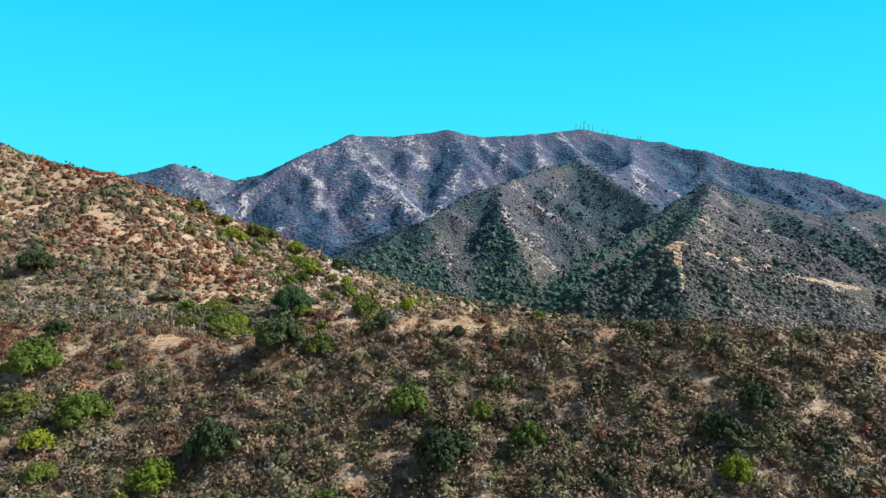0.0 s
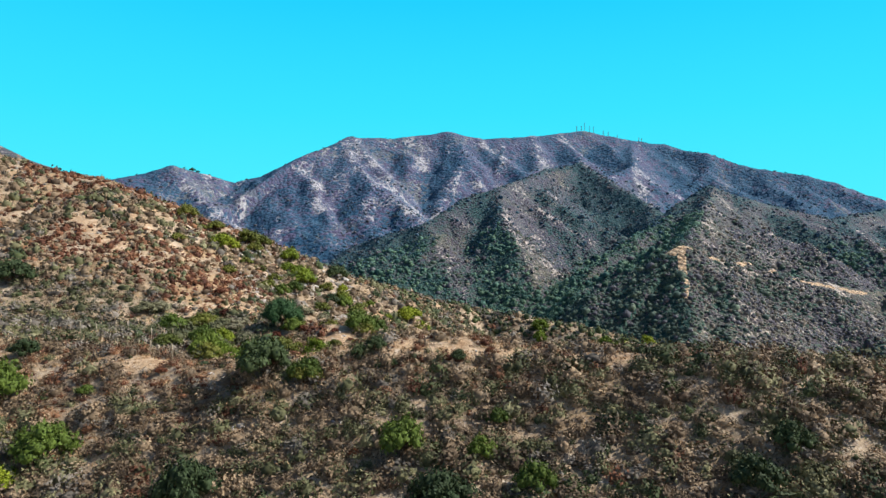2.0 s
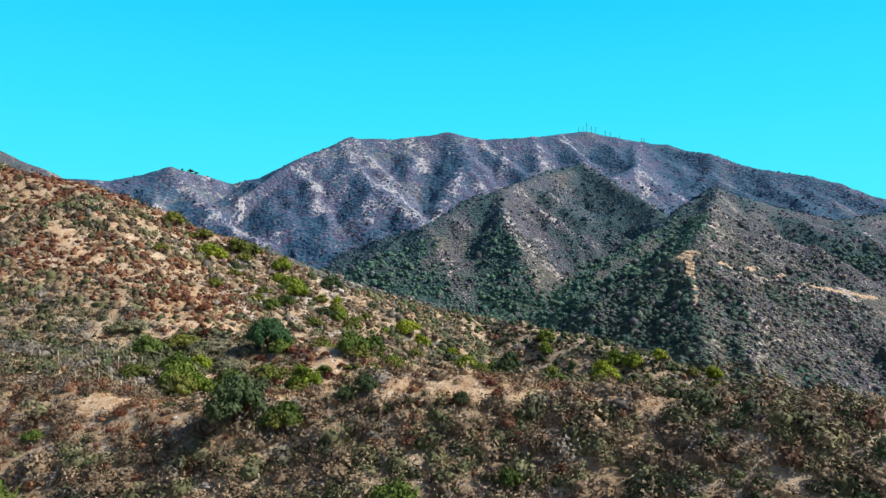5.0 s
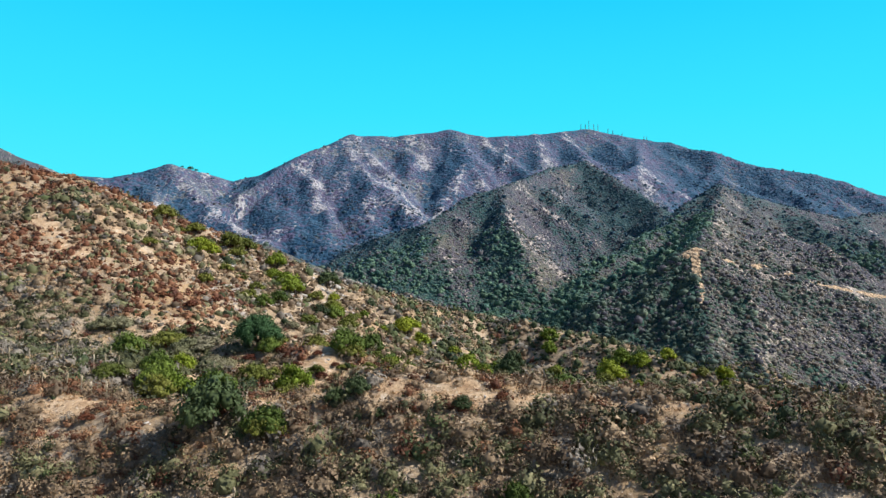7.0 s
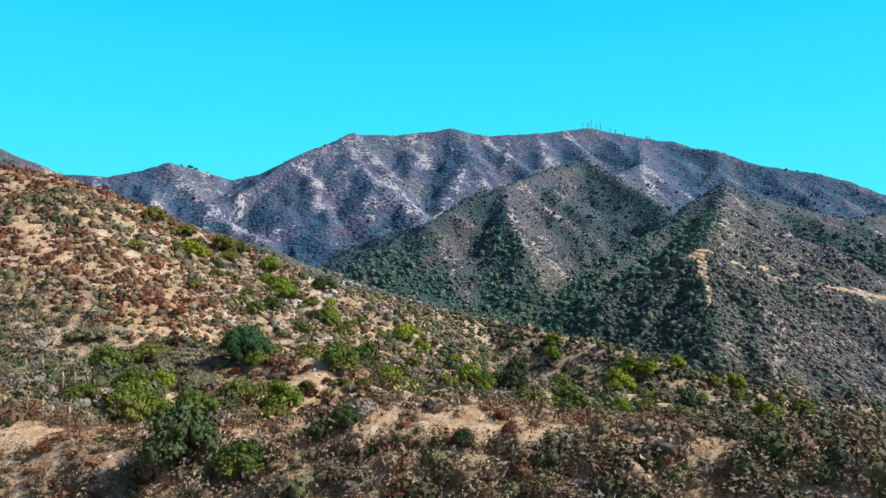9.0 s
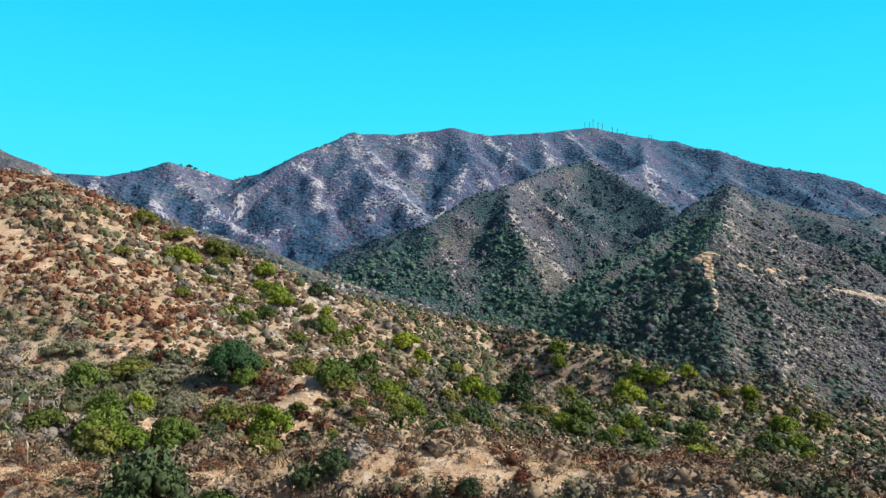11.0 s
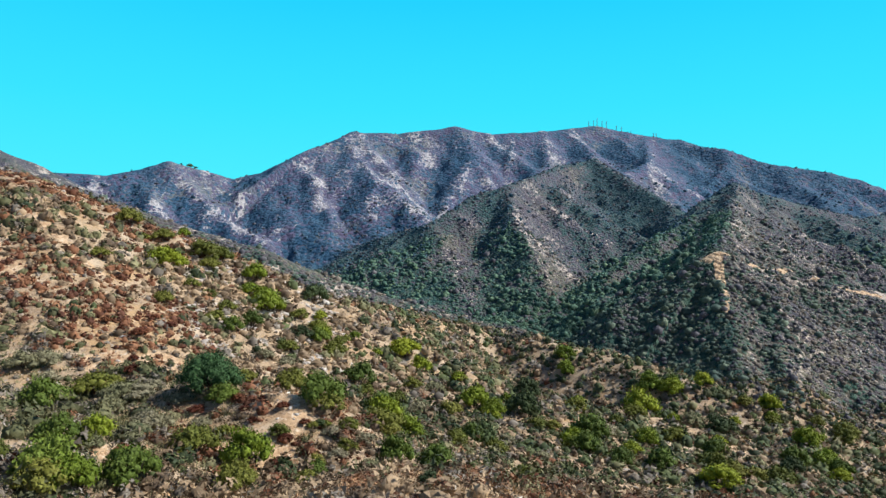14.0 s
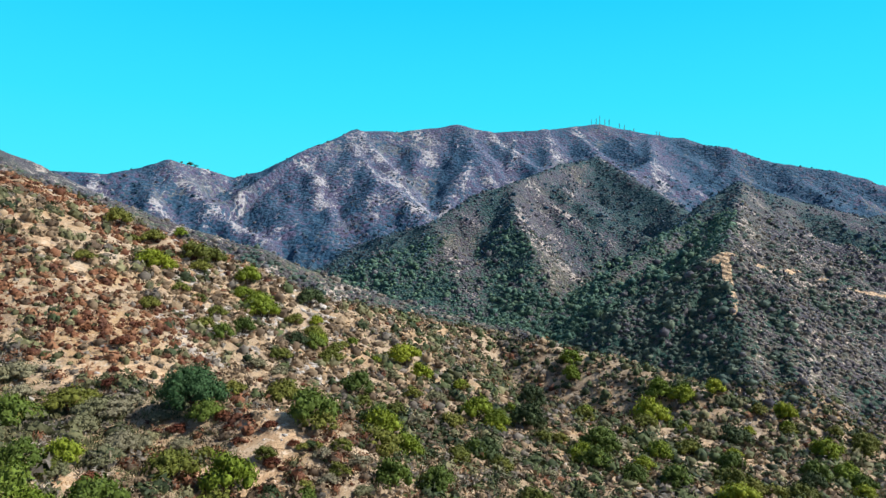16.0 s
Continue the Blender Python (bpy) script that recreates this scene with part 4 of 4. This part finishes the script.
OLIVE_BUSHES_SECOND = [  # place, width
    (10.5, 207, 5.1), (24.3, 280.7, 7), (38.5, 267.6, 6.6), (29.6, 224.4, 6.4), (56.6, 270.7, 7.5), (4.1, 280.8, 5.3), (61.2, 247.6, 7.4),
    (63.5, 231.1, 6), (126.1, 280.2, 8.7), (64.6, 225.5, 7.7), (71.7, 224.3, 6.4), (79.5, 227.2, 7.8), (15, 188, 6.8), (1.3, 174.6, 3.5),
    (99.7, 292.9, 6.3), (120.1, 286.6, 5.4), (47.8, 255.9, 4.6), (27.1, 237.2, 4.2), (23.1, 237, 4.9), (156.1, 365.7, 8.2), (127.2, 282.8, 8.6),
    (59.8, 248.9, 4.9), (64.2, 229.6, 5.8), (66.3, 224.2, 7.4), (-10, 185.9, 4.6), (2.3, 206.8, 5.5), (11, 206.1, 4.4), (-19.3, 177, 2.4),
    (-21.3, 176.1, 2.2), (-59.1, 238.1, 5.5),
]
OLIVE_BUSHES_THIRD = [  # place, width
    (-30.6, 269.4, 3.9), (-98.1, 282.6, 5.2), (-79.9, 268.4, 4.9), (-74.3, 288.5, 8.6), (-42.1, 241.2, 4.9), (-9.3, 253.4, 5.4), (-20.5, 236.6, 5.4),
    (-12.4, 236.8, 5.4), (1.2, 235, 6.7), (-26, 173.2, 3.4), (-15.2, 172.9, 3.7), (-19.3, 169, 3.1),
]
DARK_BUSHES = [  # place, width
    (-33.7, 99.2, 8.6), (0.1, 92.1, 8.2), (43.2, 92.6, 5), (37, 89, 6.2), (-77.8, 135.5, 5.1), (-122.2, 202.5, 10.2),
    (6.9, 212.1, 8.6), (24.8, 276.7, 8.4), (82.7, 270.9, 9.8), (-43.8, 289.3, 9), (-41, 257.7, 6.1), (-7.7, 116.6, 1.8), (-10.6, 120, 3.5),
    (-13.4, 119.3, 2.9), (2.7, 117.2, 2.5), (-0.8, 125.6, 1.9), (2.9, 117.4, 2.1), (-20.1, 177, 2), (-23.7, 167, 2.4), (20.4, 245.5, 8.8),
    (86.8, 236.2, 6.2), (51.8, 253.6, 4.6),
]
RUST_BUSHES = [  # place, width
    (-27, 179.5, 2.4), (-30.8, 181.7, 2.5), (-42.2, 214.9, 2.6), (-31.4, 177.4, 1.6), (-29.5, 172.8, 1.7), (-33.4, 165.9, 2.2), (-44.5, 160.1, 3.3),
    (-59.9, 195.1, 3.8), (-67.3, 199.2, 3), (-64.6, 205.8, 2.5), (-47.1, 153, 2.8), (-67.3, 213.8, 4), (-64.8, 225.1, 3.2), (-43.2, 167, 2.9),
    (-36, 184.6, 2.6), (-33.9, 181, 2), (-22.6, 176.4, 1.9), (-76.1, 216.7, 2.7), (-71.8, 215.7, 2.7), (-68.9, 225.4, 2.9), (-42.3, 181.2, 3),
    (-25.3, 166.9, 2.2), (-40.4, 120.4, 2.5), (-48.2, 125.7, 2.2), (-32.4, 117, 2.6), (-24.8, 172.4, 2.7), (8.1, 118.8, 2.4), (0.7, 96.1, 1.7),
    (-10.4, 98.4, 1.6), (-11.6, 101.9, 2.1),
]
SILVER_BUSHES = [  # place, width
    (-57.6, 185.6, 6.8), (-54.7, 186.6, 5.8), (-53.4, 189.1, 4.5), (-56.7, 180.3, 5.5), (-45.5, 165.1, 5.5), (-46.3, 175.7, 5.3), (-47.7, 173.9, 5.2),
    (-46.5, 184.6, 3.8), (-48.5, 159.2, 3.7), (-81.7, 197.1, 6.4), (-78.9, 199.5, 6.5), (-75.3, 193.7, 5.2), (-40.2, 178.2, 3.6), (-18.1, 175.8, 3.2),
    (-13, 177.2, 3.6), (-16.4, 171.1, 3.4), (-11.3, 170.6, 3.3), (-6.6, 230, 5.3), (-3.2, 256.5, 6.2), (-16.6, 266.7, 5.9), (-44.9, 232.9, 4.9),
    (-39.6, 233.5, 4.9), (13.5, 216, 4.9), (19.7, 208.1, 4.6), (40.7, 239, 7), (73.8, 272.4, 8.4),
]
STALKS = [  # place, height
    (-78.1, 155.7, 3.5), (-75.2, 156.9, 2.9), (-74.9, 164.8, 3.3), (-73.0, 166.9, 2.8), (-62.4, 154.6, 2.6), (-59.4, 153.1, 3.1), (-57.9, 154.2, 2.6), (-95.0, 165.4, 2.1),
    (-54.5, 135.9, 2.9), (-56.9, 136.1, 2.5), (-52.2, 134.5, 2.3), (-49.3, 133.2, 2.8), (-61.7, 138.1, 2.1), (-49.8, 138.7, 1.6), (-43.9, 163.6, 2.4), (-43.4, 151.8, 1.8),
    (-70.0, 176.1, 2.0), (-22.7, 108.7, 1.8), (10.3, 99.6, 1.5), (23.6, 100.2, 2.9), (70.7, 237.6, 3.2), (116.8, 267.0, 3.7), (129.3, 262.0, 4.2),
]
MASTS = [(357, 1806, 17), (369, 1806, 15), (378, 1806, 23), (391, 1806, 17), (402, 1806, 18), (428, 1806, 13), (441, 1806, 11), (465, 1806, 8), (523, 1806, 12), (530, 1806, 12)]  # place, height

for places, name, material, label, tall in (
    (BRIGHT_BUSHES + BRIGHT_BUSHES_SECOND, "sumac_bush", BRIGHT, "bright yellow-green leafy bush on the dry slope", 1.0),
    (GREEN_BUSHES + GREEN_BUSHES_SECOND, "laurel_bush", GREEN, "rounded green leafy bush on the dry slope", 1.05),
    (OLIVE_BUSHES + OLIVE_BUSHES_SECOND + OLIVE_BUSHES_THIRD, "olive_bush", OLIVE, "dull olive-green bush among dry brush", 0.85),
    (SILVER_BUSHES, "sagebrush", SILVER, "soft grey-green twiggy sagebrush mound", 0.75),
    (RUST_BUSHES, "buckwheat_bush", RUST_DOME, "low rust-brown dried buckwheat dome on sandy ground", 0.7),
    ([(-28.4, 118, 9.5)], "scrub_oak_bush", DARK, "broad low dark green bush on the ridge", 0.95),
    (DARK_BUSHES, "scrub_oak_bush", DARK, "dense dark green bush on the dry slope", 1.05),
):
    for px, py, width in places:
        bush(name, px, py, width, material, label, "bushes on the hillsides", tall)
for px, py, width in ((-528, 1428, 13), (-518, 1434, 8), (-540, 1415, 6)):
    bush("skyline_bush", px, py, width, DARK, "small dark bush on the far skyline", "bushes on the skyline", 0.9)


def oak(px, py, width):
    """A broad live oak with a short forked trunk."""
    root = new("oak_tree")
    r = width / 2
    trunk = limb([(0, 0, -0.5), (0.1, 0, 0.7), (-0.1, 0.1, 1.8), (-0.5, 0.2, 3.0)], [0.55, 0.42, 0.36, 0.25], 10)
    limbs = [trunk]
    for k in range(6):
        a = k * 1.05 + 0.3
        limbs.append(limb([(0, 0, 1.4), (0.22 * r * math.cos(a), 0.22 * r * math.sin(a), 2.4), (0.5 * r * math.cos(a), 0.5 * r * math.sin(a), 3.6),
                           (0.72 * r * math.cos(a), 0.72 * r * math.sin(a), 4.6)], [0.3, 0.22, 0.14, 0.06]))
    part("trunk", mesh_of("trunk", *join(*limbs)), BARK, root, "short forked grey-brown trunk")
    v, f = crown_shape(30, 0.74, 1.0, 0.34, 230, 0.06, -0.8)
    v = v * (r, r * 0.9, r * 1.08) + (0, 0, 0.6)
    part("crown", mesh_of("crown", v, f, None, True), OAK, root)
    z = float(land(np.array([px]), np.array([py]))[0])
    root.matrix_basis = pose(px, py, z)
    return tagged(root, "broad dark green live oak on a sandy knoll", "tree")


oak(-42.2, 187.4, 12.2)


def yucca(px, py, tall):
    """A dead flower stalk over a small rosette."""
    root = new("yucca_stalk")
    lean = rng.uniform(-0.08, 0.08, 2) * tall
    part("stalk", mesh_of("stalk", *limb([(0, 0, -0.1), (lean[0] * 0.5, lean[1] * 0.5, tall * 0.5), (lean[0], lean[1], tall)], [0.10, 0.085, 0.05])), STALK, root)
    v, f = ico(2)
    v = v * rng.uniform(0.6, 1.2, (len(v), 1)) * (0.17, 0.17, 0.2 * tall) + (lean[0] * 0.82, lean[1] * 0.82, 0.82 * tall)
    part("seed_head", mesh_of("seed_head", v, f), STALK, root)
    a = rng.uniform(0, 2 * math.pi, 30)
    out = np.stack([np.cos(a), np.sin(a), rng.uniform(0.2, 1.2, 30)], 1)
    side = np.stack([-np.sin(a), np.cos(a), 0 * a], 1) * 0.04
    part("rosette", mesh_of("rosette", np.stack([-side, side, out * 0.45], 1).reshape(-1, 3), np.arange(90).reshape(-1, 3)), SAGE, root, "grey-green spiky leaves")
    z = float(land(np.array([px]), np.array([py]))[0])
    root.matrix_basis = pose(px, py, z)
    return tagged(root, "bleached dead yucca stalk standing in dry scrub", "dead plant", "yucca stalks on the shelf")


for px, py, tall in STALKS:
    yucca(px, py, tall + 0.3)


def dead_branches(px, py):
    root = new("dead_branches")
    for k in range(5):
        a = 0.5 + 0.5 * k
        part("branch", mesh_of("branch", *limb([(0, 0, 0), (0.7 * math.cos(a), -0.2, 0.7 + 0.12 * k), (1.5 * math.cos(a), -0.4, 0.9 + 0.2 * math.sin(2 * k))], [0.09, 0.07, 0.03])), STALK, root)
    z = float(land(np.array([px]), np.array([py]))[0])
    root.matrix_basis = pose(px, py, z + 0.1)
    return tagged(root, "bleached bare dead branches beside a dark bush", "dead plant")


dead_branches(-26.0, 115.0)


def mast(px, py, tall, wide=1.6, panels=3):
    """A slender lattice mast with antenna panels."""
    root = new("antenna_mast")
    for sx, sy in ((-1, -1), (1, -1), (1, 1), (-1, 1)):
        part("leg", mesh_of("leg", *limb([(sx * wide / 2, sy * wide / 2, -2), (sx * 0.35, sy * 0.35, tall)], [0.22, 0.16], 4)), STEEL, root)
    for k in range(6):
        q = (k + 0.5) / 6
        w = wide / 2 * (1 - q) + 0.35 * q
        part("brace", mesh_of("brace", *limb([(0, 0, tall * q), (0, 0, tall * q + 0.16)], [w * 1.42, w * 1.42], 4)), STEEL, root)
    for k in range(panels):
        a = 2.1 * k
        bm = bmesh.new()
        bmesh.ops.create_cube(bm, size=1)
        bmesh.ops.scale(bm, vec=(0.5, 0.35, 2.4), verts=bm.verts)
        bmesh.ops.translate(bm, vec=(0.9 * math.cos(a), 0.9 * math.sin(a), tall * (0.93 - 0.13 * k)), verts=bm.verts)
        me = bpy.data.meshes.new("antenna_panel")
        bm.to_mesh(me)
        bm.free()
        part("antenna_panel", me, STEEL, root)
    z = float(land(np.array([px]), np.array([py]))[0])
    root.matrix_basis = pose(px, py, z)
    return tagged(root, "tall grey steel lattice antenna mast on the summit", "antenna mast", "antenna masts on the summit")


for px, py, tall in MASTS:
    mast(px, py, tall)
